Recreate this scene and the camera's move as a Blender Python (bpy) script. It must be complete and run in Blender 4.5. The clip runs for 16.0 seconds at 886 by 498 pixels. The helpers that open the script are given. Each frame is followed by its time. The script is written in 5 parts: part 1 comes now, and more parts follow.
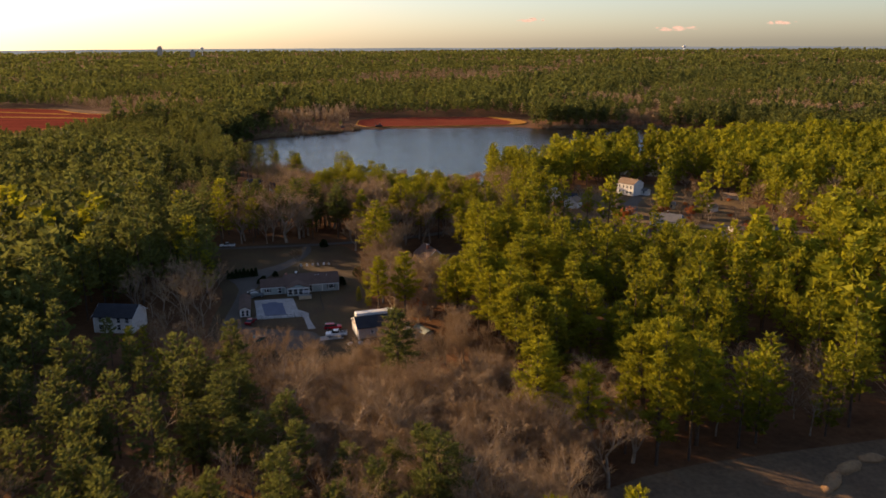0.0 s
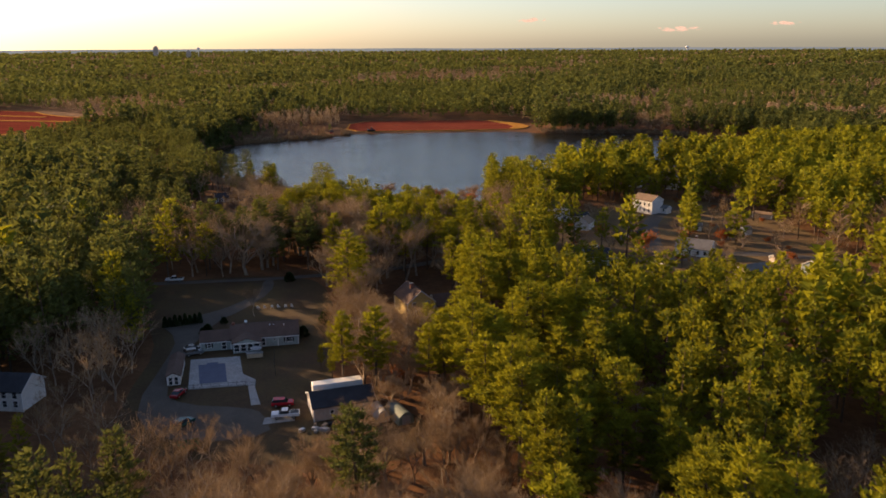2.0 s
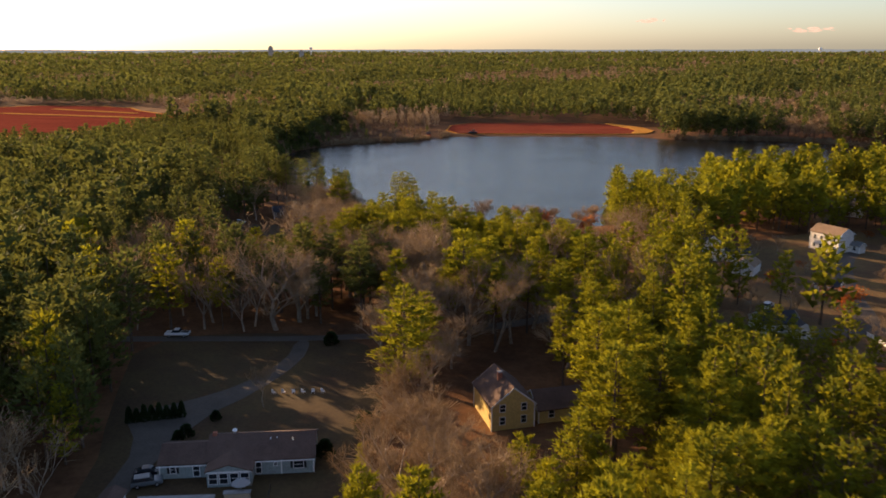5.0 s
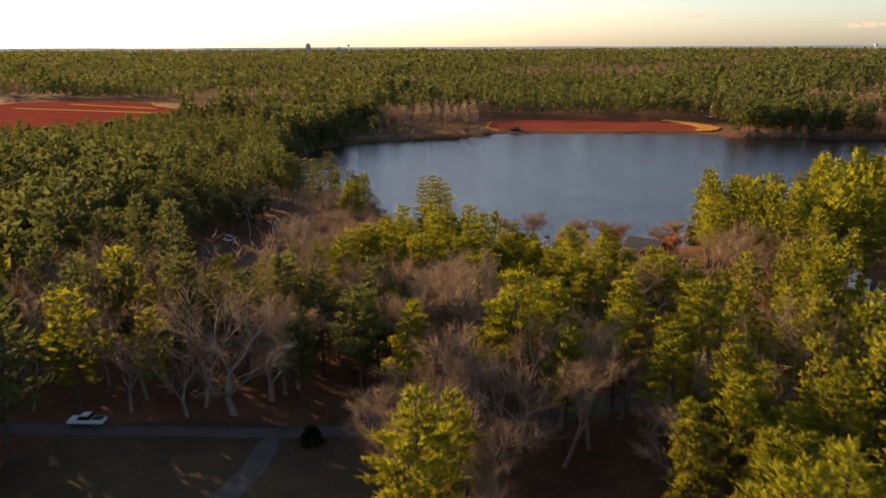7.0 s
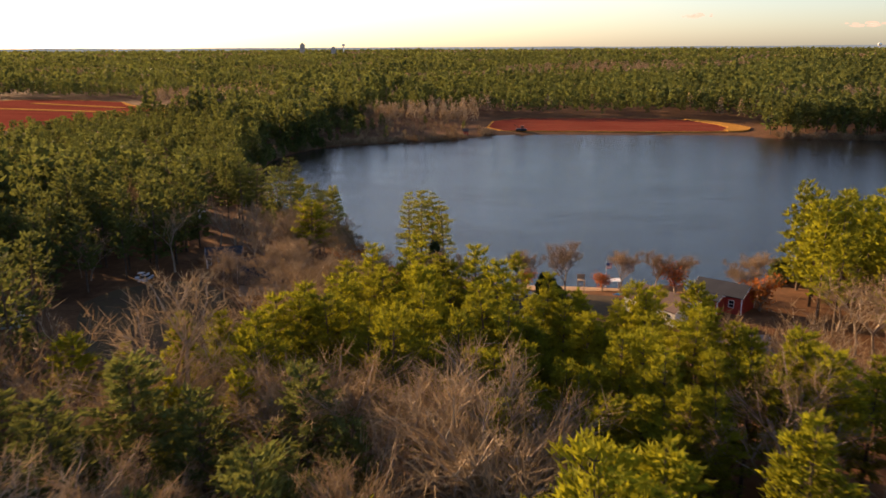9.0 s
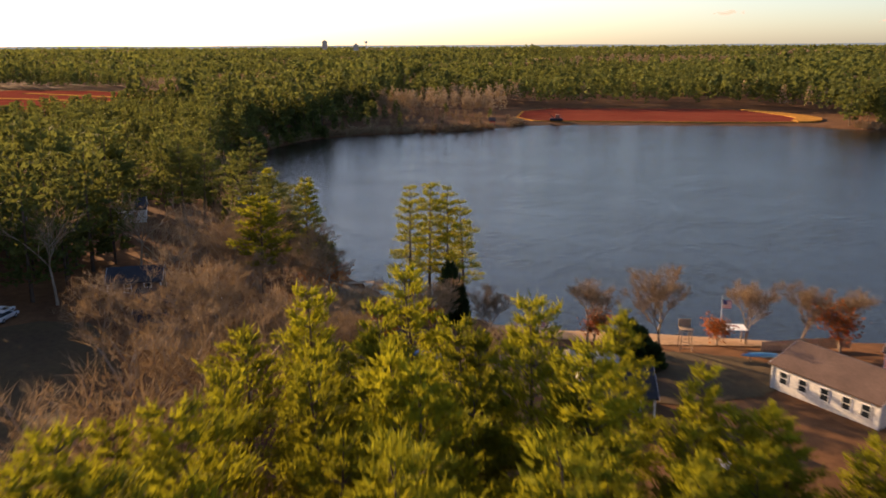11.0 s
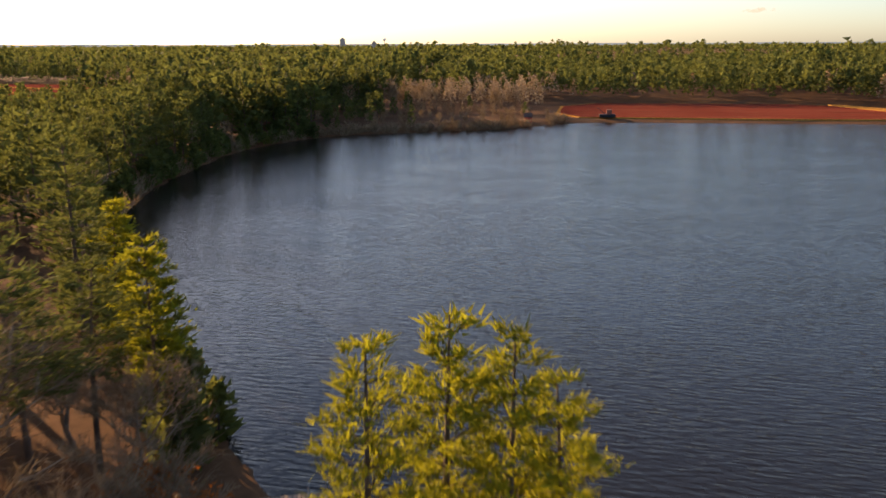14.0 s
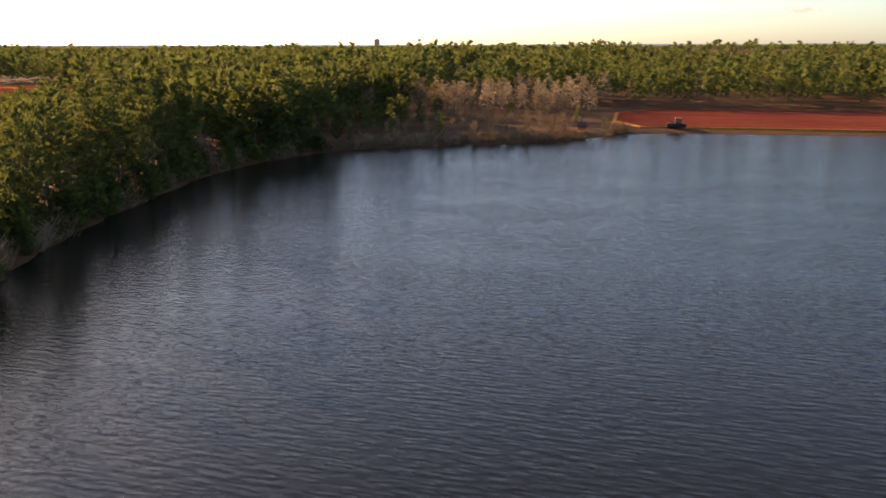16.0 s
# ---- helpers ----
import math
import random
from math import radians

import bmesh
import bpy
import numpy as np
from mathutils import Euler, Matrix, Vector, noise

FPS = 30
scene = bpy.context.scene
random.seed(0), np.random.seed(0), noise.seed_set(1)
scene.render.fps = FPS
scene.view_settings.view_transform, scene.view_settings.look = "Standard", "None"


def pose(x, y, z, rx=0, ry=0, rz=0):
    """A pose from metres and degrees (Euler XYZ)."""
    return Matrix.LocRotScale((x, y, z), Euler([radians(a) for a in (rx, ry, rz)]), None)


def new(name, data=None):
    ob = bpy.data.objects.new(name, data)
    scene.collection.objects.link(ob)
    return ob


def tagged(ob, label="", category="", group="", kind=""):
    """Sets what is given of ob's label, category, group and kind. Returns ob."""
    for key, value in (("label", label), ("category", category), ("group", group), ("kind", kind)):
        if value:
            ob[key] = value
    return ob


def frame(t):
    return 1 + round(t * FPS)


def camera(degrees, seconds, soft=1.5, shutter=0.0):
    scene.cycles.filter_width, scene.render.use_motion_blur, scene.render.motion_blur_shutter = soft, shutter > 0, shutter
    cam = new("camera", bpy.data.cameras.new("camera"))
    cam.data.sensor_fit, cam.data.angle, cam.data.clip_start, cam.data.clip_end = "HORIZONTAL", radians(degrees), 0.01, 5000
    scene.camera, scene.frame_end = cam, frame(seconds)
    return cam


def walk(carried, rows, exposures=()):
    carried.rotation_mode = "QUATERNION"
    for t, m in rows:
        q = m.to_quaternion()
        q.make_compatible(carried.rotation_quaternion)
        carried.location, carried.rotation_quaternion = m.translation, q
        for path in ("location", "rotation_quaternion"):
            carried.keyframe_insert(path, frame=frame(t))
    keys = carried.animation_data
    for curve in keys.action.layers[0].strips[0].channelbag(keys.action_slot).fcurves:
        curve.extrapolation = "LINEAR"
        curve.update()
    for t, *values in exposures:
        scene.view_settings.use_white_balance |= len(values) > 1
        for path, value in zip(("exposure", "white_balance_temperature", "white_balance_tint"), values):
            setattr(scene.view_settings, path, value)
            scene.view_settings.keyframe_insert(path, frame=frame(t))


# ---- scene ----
cam = camera(57.5, 16.0, soft=1.65, shutter=0.4)
METRES, EYE, TILT, LEAN, TURN = 480.0, 79.0, -14.3, 0.3, 0.0
ROWS = [
    (0.0, 0.0, 0.0, 0.0, -0.0, 0.0, 0.0),
    (0.5, 0.0029, 0.0283, 0.0074, -0.04, -0.0, 0.05),
    (1.0, 0.0057, 0.0538, 0.0124, -0.13, 0.06, 0.04),
    (1.5, 0.0073, 0.0791, 0.0174, -0.26, 0.06, 0.02),
    (2.0, 0.0081, 0.1047, 0.0232, 0.04, 0.04, -0.06),
    (2.5, 0.0091, 0.1311, 0.0293, 1.02, 0.06, -0.32),
    (3.0, 0.0105, 0.159, 0.036, 1.64, 0.06, -0.51),
    (3.5, 0.0102, 0.1876, 0.0419, 2.78, 0.07, -0.88),
    (4.0, 0.0084, 0.2164, 0.0462, 3.93, 0.08, -1.17),
    (4.5, 0.0079, 0.2452, 0.0481, 5.07, 0.09, -1.47),
    (5.0, 0.0062, 0.2729, 0.0488, 7.51, 0.06, -2.13),
    (7.5, -0.0198, 0.4432, 0.0727, 10.21, -0.14, -2.63),
    (8.0, -0.0261, 0.4778, 0.0798, 10.13, -0.09, -2.6),
    (10.5, -0.0545, 0.6476, 0.0866, 9.95, 0.02, -2.5),
    (11.0, -0.0607, 0.6807, 0.0921, 11.63, -0.08, -2.96),
    (11.5, -0.067, 0.7113, 0.0993, 12.96, -0.16, -3.31),
    (12.0, -0.0734, 0.7398, 0.1061, 12.94, -0.13, -3.31),
    (12.5, -0.0798, 0.768, 0.1089, 12.95, -0.11, -3.27),
    (13.0, -0.0868, 0.7972, 0.1119, 12.94, -0.13, -3.29),
    (13.5, -0.0939, 0.8288, 0.1148, 12.97, -0.11, -3.3),
    (14.0, -0.1016, 0.8588, 0.1169, 12.98, -0.13, -3.32),
    (14.5, -0.11, 0.888, 0.1218, 12.99, -0.19, -3.37),
    (15.0, -0.1174, 0.9162, 0.1284, 13.09, -0.2, -3.29),
    (15.5, -0.1238, 0.9441, 0.1351, 13.19, -0.14, -3.4),
    (16.0, -0.1302, 0.9722, 0.1413, 15.35, -0.19, -3.96),
]
walk(cam, [(t, pose(0, 0, EYE, TILT, LEAN, TURN) @ pose(METRES * x, METRES * y, METRES * z, 90 + pitch, roll, yaw)) for t, x, y, z, yaw, pitch, roll in ROWS],
     exposures=((0, 1.0, 6850, 20), (5, 1.22, 6850, 20), (11, 1.34, 6850, 20), (16, 1.45, 6750, 18)))

# ---------------------------------------------------------------- light
SUN_LEFT, SUN_UP = 58.0, 15.0
world = bpy.data.worlds.new("sky")
scene.world = world
world.use_nodes = True
wn = world.node_tree
sky = wn.nodes.new("ShaderNodeTexSky")
sky.sky_type, sky.sun_disc = "NISHITA", False
sky.sun_elevation, sky.sun_rotation = radians(SUN_UP), radians(-SUN_LEFT)
sky.altitude, sky.air_density, sky.dust_density, sky.ozone_density = 50, 0.9, 1.0, 2.2
veil = wn.nodes.new("ShaderNodeMix")  # thin high haze over the clear sky
veil.data_type, veil.blend_type = "RGBA", "ADD"
veil.inputs[0].default_value, veil.inputs[7].default_value = 1.0, (0.08, 0.07, 0.065, 1)
wn.links.new(sky.outputs[0], veil.inputs[6])
wn.links.new(veil.outputs[2], wn.nodes["Background"].inputs[0])
wn.nodes["Background"].inputs[1].default_value = 0.089
sun = new("sun", bpy.data.lights.new("sun", "SUN"))
sun.data.energy, sun.data.angle, sun.data.color = 5.0, radians(0.6), (1.0, 0.69, 0.36)
sun.matrix_world = Matrix.Translation((-400, 250, 150)) @ Vector((math.sin(radians(SUN_LEFT)) * -1, math.cos(radians(SUN_LEFT)), math.tan(radians(SUN_UP)))).to_track_quat("Z", "Y").to_matrix().to_4x4()

# ---------------------------------------------------------------- materials


def ramp(nt, fac, *stops):
    r = nt.nodes.new("ShaderNodeValToRGB")
    while len(r.color_ramp.elements) < len(stops):
        r.color_ramp.elements.new(0.5)
    for e, (p, c) in zip(r.color_ramp.elements, stops):
        e.position, e.color = p, (*c, 1)
    nt.links.new(fac, r.inputs[0])
    return r.outputs[0]


def noise_fac(nt, scale, detail=4.0, rough=0.55, stretch=None, coords="position"):
    n = nt.nodes.new("ShaderNodeTexNoise")
    n.inputs["Scale"].default_value, n.inputs["Detail"].default_value, n.inputs["Roughness"].default_value = scale, detail, rough
    if coords == "position":
        src = nt.nodes.new("ShaderNodeNewGeometry").outputs["Position"]
    else:
        src = nt.nodes.new("ShaderNodeTexCoord").outputs["Object"]
    if stretch:
        mp = nt.nodes.new("ShaderNodeMapping")
        mp.inputs["Scale"].default_value = stretch
        nt.links.new(src, mp.inputs[0])
        src = mp.outputs[0]
    nt.links.new(src, n.inputs["Vector"])
    return n.outputs["Fac"]


def blend(nt, fac, a, b, mode="MIX"):
    m = nt.nodes.new("ShaderNodeMix")
    m.data_type, m.blend_type = "RGBA", mode
    for sock, v in ((m.inputs[0], fac), (m.inputs[6], a), (m.inputs[7], b)):
        if isinstance(v, (int, float)):
            sock.default_value = v
        elif isinstance(v, tuple):
            sock.default_value = (*v, 1)
        else:
            nt.links.new(v, sock)
    return m.outputs[2]


def surface(name, dark, light, scale=1.0, rough=0.8, bump=0.1, fine=8.0, metal=0.0, coords="position", stretch=None, dist=0.05, gloss=0.3):
    """A rough surface whose colour wanders between two tones at two scales."""
    m = bpy.data.materials.new(name)
    m.use_nodes = True
    nt = m.node_tree
    p = nt.nodes["Principled BSDF"]
    big = noise_fac(nt, scale, 5, 0.6, stretch, coords)
    small = noise_fac(nt, scale * fine, 3, 0.6, stretch, coords)
    c = ramp(nt, big, (0.3, dark), (0.7, light))
    g = ramp(nt, small, (0.25, (0.72, 0.72, 0.72)), (0.75, (1.2, 1.2, 1.2)))
    nt.links.new(blend(nt, 1.0, c, g, "MULTIPLY"), p.inputs["Base Color"])
    p.inputs["Roughness"].default_value, p.inputs["Metallic"].default_value = rough, metal
    p.inputs["Specular IOR Level"].default_value = gloss
    if bump:
        b = nt.nodes.new("ShaderNodeBump")
        b.inputs["Strength"].default_value, b.inputs["Distance"].default_value = bump, dist
        nt.links.new(small, b.inputs["Height"])
        nt.links.new(b.outputs[0], p.inputs["Normal"])
    return m


def foliage(name, tones, through_tone, glow=0.35):
    """Leaves: colour by leaf, by patch of crown and by tree; some light comes through."""
    m = bpy.data.materials.new(name)
    m.use_nodes = True
    nt = m.node_tree
    p = nt.nodes["Principled BSDF"]
    geo = nt.nodes.new("ShaderNodeNewGeometry")
    info = nt.nodes.new("ShaderNodeObjectInfo")
    near_, wide_ = noise_fac(nt, 0.13, 3, 0.6), noise_fac(nt, 0.012, 2, 0.5)
    both = nt.nodes.new("ShaderNodeMath")
    both.operation = "MULTIPLY_ADD"
    nt.links.new(wide_, both.inputs[0])
    both.inputs[1].default_value = 0.8
    less = nt.nodes.new("ShaderNodeMath")
    less.operation = "SUBTRACT"
    nt.links.new(near_, less.inputs[0])
    less.inputs[1].default_value = 0.4
    nt.links.new(less.outputs[0], both.inputs[2])
    patch = both.outputs[0]
    add = nt.nodes.new("ShaderNodeMath")
    add.operation = "MULTIPLY_ADD"
    nt.links.new(geo.outputs["Random Per Island"], add.inputs[0])
    add.inputs[1].default_value = 0.24
    nt.links.new(patch, add.inputs[2])
    tree = nt.nodes.new("ShaderNodeMath")
    tree.operation = "MULTIPLY_ADD"
    nt.links.new(info.outputs["Random"], tree.inputs[0])
    tree.inputs[1].default_value = 0.25
    nt.links.new(add.outputs[0], tree.inputs[2])
    n = len(tones)
    c = ramp(nt, tree.outputs[0], *[(0.45 + 0.55 * i / max(1, n - 1), t) for i, t in enumerate(tones)])
    nt.links.new(c, p.inputs["Base Color"])
    p.inputs["Roughness"].default_value = 0.85
    p.inputs["Specular IOR Level"].default_value = 0.06
    tr = nt.nodes.new("ShaderNodeBsdfTranslucent")
    nt.links.new(blend(nt, 0.6, c, through_tone), tr.inputs[0])
    mix = nt.nodes.new("ShaderNodeMixShader")
    mix.inputs[0].default_value = glow
    nt.links.new(p.outputs[0], mix.inputs[1])
    nt.links.new(tr.outputs[0], mix.inputs[2])
    nt.links.new(mix.outputs[0], nt.nodes["Material Output"].inputs[0])
    return m


def flat_water():
    m = bpy.data.materials.new("lake_water")
    m.use_nodes = True
    nt = m.node_tree
    p = nt.nodes["Principled BSDF"]
    p.inputs["Base Color"].default_value = (0.013, 0.012, 0.011, 1)
    p.inputs["Roughness"].default_value = 0.1
    p.inputs["IOR"].default_value = 1.33
    p.inputs["Specular IOR Level"].default_value = 0.32
    p.inputs["Specular Tint"].default_value = (1.0, 0.92, 0.9, 1)
    small = noise_fac(nt, 1.0, 2, 0.55, (0.45, 1.9, 1.0))
    wide = noise_fac(nt, 0.03, 3, 0.5, (1.0, 2.2, 1.0))
    swell = nt.nodes.new("ShaderNodeMath")
    swell.operation = "MULTIPLY"
    nt.links.new(small, swell.inputs[0])
    nt.links.new(ramp(nt, wide, (0.3, (0.7, 0.7, 0.7)), (0.65, (1.0, 1.0, 1.0))), swell.inputs[1])
    b = nt.nodes.new("ShaderNodeBump")
    b.inputs["Strength"].default_value, b.inputs["Distance"].default_value = 0.6, 0.24
    nt.links.new(swell.outputs[0], b.inputs["Height"])
    nt.links.new(b.outputs[0], p.inputs["Normal"])
    return m


LITTER = surface("leaf_litter", (0.085, 0.042, 0.022), (0.19, 0.095, 0.045), 0.06, 1.0, 0.4, 14, dist=0.15, gloss=0.05)
LAWN = surface("dormant_lawn", (0.056, 0.030, 0.014), (0.082, 0.056, 0.019), 0.07, 0.95, 0.3, 20)
VERGE = surface("leafy_verge", (0.10, 0.052, 0.024), (0.15, 0.10, 0.036), 0.09, 0.95, 0.3, 16)
SAND = surface("sand", (0.25, 0.15, 0.078), (0.35, 0.215, 0.11), 0.2, 0.95, 0.2)
DIRT = surface("dirt", (0.11, 0.068, 0.038), (0.19, 0.125, 0.07), 0.12, 0.95, 0.3)
ASPHALT = surface("asphalt", (0.072, 0.060, 0.048), (0.108, 0.091, 0.073), 0.15, 0.9, 0.1, 20)
CONCRETE = surface("concrete", (0.26, 0.25, 0.24), (0.35, 0.34, 0.33), 0.3, 0.85, 0.05)
BOG = surface("cranberry_bog", (0.14, 0.030, 0.020), (0.22, 0.055, 0.034), 0.05, 1.0, 0.4, 12, stretch=(0.35, 1.6, 1), gloss=0.0)
DYKE = surface("dry_grass", (0.34, 0.16, 0.035), (0.48, 0.24, 0.06), 0.08, 1.0, 0.3, gloss=0.0)
WATER = flat_water()
BARK = surface("pine_bark", (0.06, 0.042, 0.03), (0.13, 0.09, 0.065), 1.5, 0.95, 0.2)
GREYBARK = surface("bare_bark", (0.17, 0.125, 0.09), (0.38, 0.30, 0.22), 0.8, 0.95, 0.2)
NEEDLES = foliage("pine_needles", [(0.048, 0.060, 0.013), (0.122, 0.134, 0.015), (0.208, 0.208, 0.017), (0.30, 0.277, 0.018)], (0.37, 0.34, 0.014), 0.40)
# pine tones darkened: the shade of far and west woods put into colour
SHADED_NEEDLES = foliage("shaded_pine_needles", [(0.032, 0.046, 0.019), (0.069, 0.084, 0.027), (0.110, 0.123, 0.033), (0.157, 0.163, 0.039)], (0.18, 0.185, 0.036), 0.36)
TWIGS = foliage("bare_twigs", [(0.150, 0.100, 0.058), (0.25, 0.175, 0.105), (0.37, 0.27, 0.165)], (0.32, 0.21, 0.10), 0.2)
RUST = foliage("rust_leaves", [(0.22, 0.060, 0.016), (0.36, 0.105, 0.022), (0.46, 0.16, 0.035)], (0.5, 0.15, 0.03), 0.4)
HEDGE = foliage("arborvitae", [(0.015, 0.028, 0.01), (0.03, 0.05, 0.015)], (0.05, 0.07, 0.02), 0.2)

# ---------------------------------------------------------------- mesh helpers


def fast_mesh(name, verts, tris, mats, which=None):
    me = bpy.data.meshes.new(name)
    verts = np.asarray(verts, np.float32).reshape(-1, 3)
    tris = np.asarray(tris, np.int32).reshape(-1, 3)
    me.vertices.add(len(verts))
    me.vertices.foreach_set("co", verts.ravel())
    me.loops.add(3 * len(tris))
    me.loops.foreach_set("vertex_index", tris.ravel())
    me.polygons.add(len(tris))
    me.polygons.foreach_set("loop_start", np.arange(0, 3 * len(tris), 3, dtype=np.int32))
    for m in mats:
        me.materials.append(m)
    if which is not None:
        me.polygons.foreach_set("material_index", np.asarray(which, np.int32))
    me.update(calc_edges=True)
    return me


def part(name, bm, material, parent=None, label=""):
    """Links a bmesh as one mesh object under a thing or a part."""
    me = bpy.data.meshes.new(name)
    bm.normal_update()
    bm.to_mesh(me)
    bm.free()
    me.materials.append(material)
    ob = new(name, me)
    ob.parent = parent
    return tagged(ob, label)


def thing(name, label, category, x=0, y=0, z=0, turn=0, group="", kind=""):
    ob = new(name)
    ob.matrix_world = pose(x, y, z, 0, 0, turn)
    return tagged(ob, label, category, group, kind)


def box(x0, y0, z0, x1, y1, z1, bevel=0.0, bm=None):
    fresh = bmesh.new()
    bmesh.ops.create_cube(fresh, size=1)
    for v in fresh.verts:
        v.co = Vector(((x0 + x1) / 2 + v.co.x * (x1 - x0), (y0 + y1) / 2 + v.co.y * (y1 - y0), (z0 + z1) / 2 + v.co.z * (z1 - z0)))
    if bevel:
        bmesh.ops.bevel(fresh, geom=fresh.edges[:], offset=bevel, segments=1, affect="EDGES")
    if bm is None:
        return fresh
    me = bpy.data.meshes.new("tmp")
    fresh.to_mesh(me)
    fresh.free()
    bm.from_mesh(me)
    bpy.data.meshes.remove(me)
    return bm


def rod(a, b, r0, r1, sides=6, bm=None):
    bm = bm or bmesh.new()
    a, b = Vector(a), Vector(b)
    q = (b - a).to_track_quat("Z", "Y")
    rings = []
    for c, r in ((a, r0), (b, r1)):
        rings.append([bm.verts.new(c + q @ Vector((r * math.cos(6.2832 * k / sides), r * math.sin(6.2832 * k / sides), 0))) for k in range(sides)])
    for k in range(sides):
        bm.faces.new((rings[0][k], rings[0][(k + 1) % sides], rings[1][(k + 1) % sides], rings[1][k]))
    bm.faces.new(rings[1])
    bm.faces.new(rings[0][::-1])
    return bm


def prism(outline, z0, z1, bm=None):
    """An upright prism over an outline given counter-clockwise."""
    bm = bm or bmesh.new()
    lo = [bm.verts.new((x, y, z0)) for x, y in outline]
    hi = [bm.verts.new((x, y, z1)) for x, y in outline]
    bm.faces.new(hi)
    bm.faces.new(lo[::-1])
    for k in range(len(lo)):
        j = (k + 1) % len(lo)
        bm.faces.new((lo[k], lo[j], hi[j], hi[k]))
    return bm


# ---------------------------------------------------------------- the lie of the land

LAKE = [(-63, 450), (-75, 462), (-92, 478), (-114, 500), (-144, 542), (-158, 572), (-171, 631), (-173, 655), (-165, 690), (-146, 710), (-110, 728),
        (-92, 745), (-78, 774), (0, 782), (70, 790), (88, 770), (130, 768), (180, 768), (225, 735), (255, 690), (266, 640), (240, 600), (200, 575), (160, 556),
        (120, 540), (90, 520), (66, 496), (45, 470), (25, 452), (5, 444), (-23, 444), (-42, 442), (-52, 446)]


def smooth(points, rounds=2):
    for _ in range(rounds):
        out = []
        for (ax, ay), (bx, by) in zip(points, points[1:] + points[:1]):
            out += [(0.75 * ax + 0.25 * bx, 0.75 * ay + 0.25 * by), (0.25 * ax + 0.75 * bx, 0.25 * ay + 0.75 * by)]
        points = out
    return points


SHORE = np.array(smooth(LAKE))


def inside(px, py, poly):
    poly = np.asarray(poly, float)
    ax, ay = poly[:, 0], poly[:, 1]
    bx, by = np.roll(ax, -1), np.roll(ay, -1)
    px, py = np.asarray(px, float)[..., None], np.asarray(py, float)[..., None]
    cross = ((ay > py) != (by > py)) & (px < (bx - ax) * (py - ay) / (by - ay + 1e-9) + ax)
    return cross.sum(-1) % 2 == 1


def edge_distance(px, py, poly):
    poly = np.asarray(poly, float)
    a, b = poly, np.roll(poly, -1, 0)
    p = np.stack([np.asarray(px, float), np.asarray(py, float)], -1)[..., None, :]
    ab = b - a
    t = np.clip(((p - a) * ab).sum(-1) / ((ab * ab).sum(-1) + 1e-9), 0, 1)
    return np.sqrt((((a + t[..., None] * ab) - p) ** 2).sum(-1)).min(-1)


def land(px, py):
    """Height of the ground."""
    px, py = np.atleast_1d(np.asarray(px, float)), np.atleast_1d(np.asarray(py, float))
    d = edge_distance(px, py, SHORE)
    wet = inside(px, py, SHORE)
    out = 0.15 + 2.85 * (1 - np.exp(-d / 11.0))
    far = np.hypot(px, py)
    rise = np.clip((far - 1300) / 3500, 0, 1)
    out = out + 18 * rise * rise * (3 - 2 * rise)
    bump = np.exp(-(((px + 20) / 380) ** 2 + ((py - 1650) / 260) ** 2)) * 7
    w = np.exp(-(np.abs(px / 118) ** 5 + np.abs((py - 834) / 70) ** 5))
    out = out * (1 - w) + 0.7 * w
    roll = np.clip((far - 1080) / 350, 0, 1)
    bump = bump + roll * (3.2 * np.sin(px * 0.0093 + 1.0) * np.sin(py * 0.0121 + 0.3 * np.sin(px * 0.004)) + 2.6 * np.sin(px * 0.0037 - py * 0.0061 + 2.0))
    return np.where(wet, -np.minimum(3.0, 0.12 * d + 0.05), out + bump)


def height(x, y):
    return float(land([x], [y])[0])


def spaced(lo, hi, core_lo, core_hi, fine, growth):
    v = list(np.arange(core_lo, core_hi + 0.1, fine))
    for sign, end in ((1, hi), (-1, lo)):
        step, x, extra = fine, (core_hi if sign > 0 else core_lo), []
        while x * sign < end * sign:
            step *= growth
            x += sign * step
            extra.append(x)
        v = v + extra if sign > 0 else extra[::-1] + v
    return np.array(v)


gx, gy = spaced(-4600, 4600, -190, 290, 4.0, 1.12), spaced(-1500, 4940, 380, 830, 4.0, 1.10)
GX, GY = np.meshgrid(gx, gy)
GZ = land(GX.ravel(), GY.ravel())
nx, ny = len(gx), len(gy)
qi = (np.arange(ny - 1)[:, None] * nx + np.arange(nx - 1)).ravel()
quad = np.concatenate([np.stack([qi, qi + 1, qi + nx + 1], 1), np.stack([qi, qi + nx + 1, qi + nx], 1)])
ground = new("ground", fast_mesh("ground", np.stack([GX.ravel(), GY.ravel(), GZ], 1), quad, [LITTER]))
tagged(ground, "forest floor of rust-brown fallen leaves", "ground", kind="structure")
for p in ground.data.polygons:
    p.use_smooth = True


def sheet(name, outline, lift, material, label, category, rounds=1, step=None):
    """A patch of ground cover, a few centimetres thick, on the level land."""
    pts = smooth(outline, rounds) if rounds else outline
    area = sum(a[0] * b[1] - b[0] * a[1] for a, b in zip(pts, pts[1:] + pts[:1]))
    if area < 0:
        pts = pts[::-1]
    bm = prism(pts, -0.3, lift)
    ob = part(name, bm, material)
    ob.location.z = 3.0
    return tagged(ob, label, category, kind="structure")


wb = bmesh.new()
centre = SHORE.mean(0)
wb.faces.new([wb.verts.new((*(centre + (p - centre) * 1.012), 0.0)) for p in SHORE])
bmesh.ops.triangulate(wb, faces=wb.faces[:])
water = part("water", wb, WATER)
tagged(water, "dark blue pond with small wind ripples", "pond", kind="structure")

# ---------------------------------------------------------------- clearings, roads and bogs

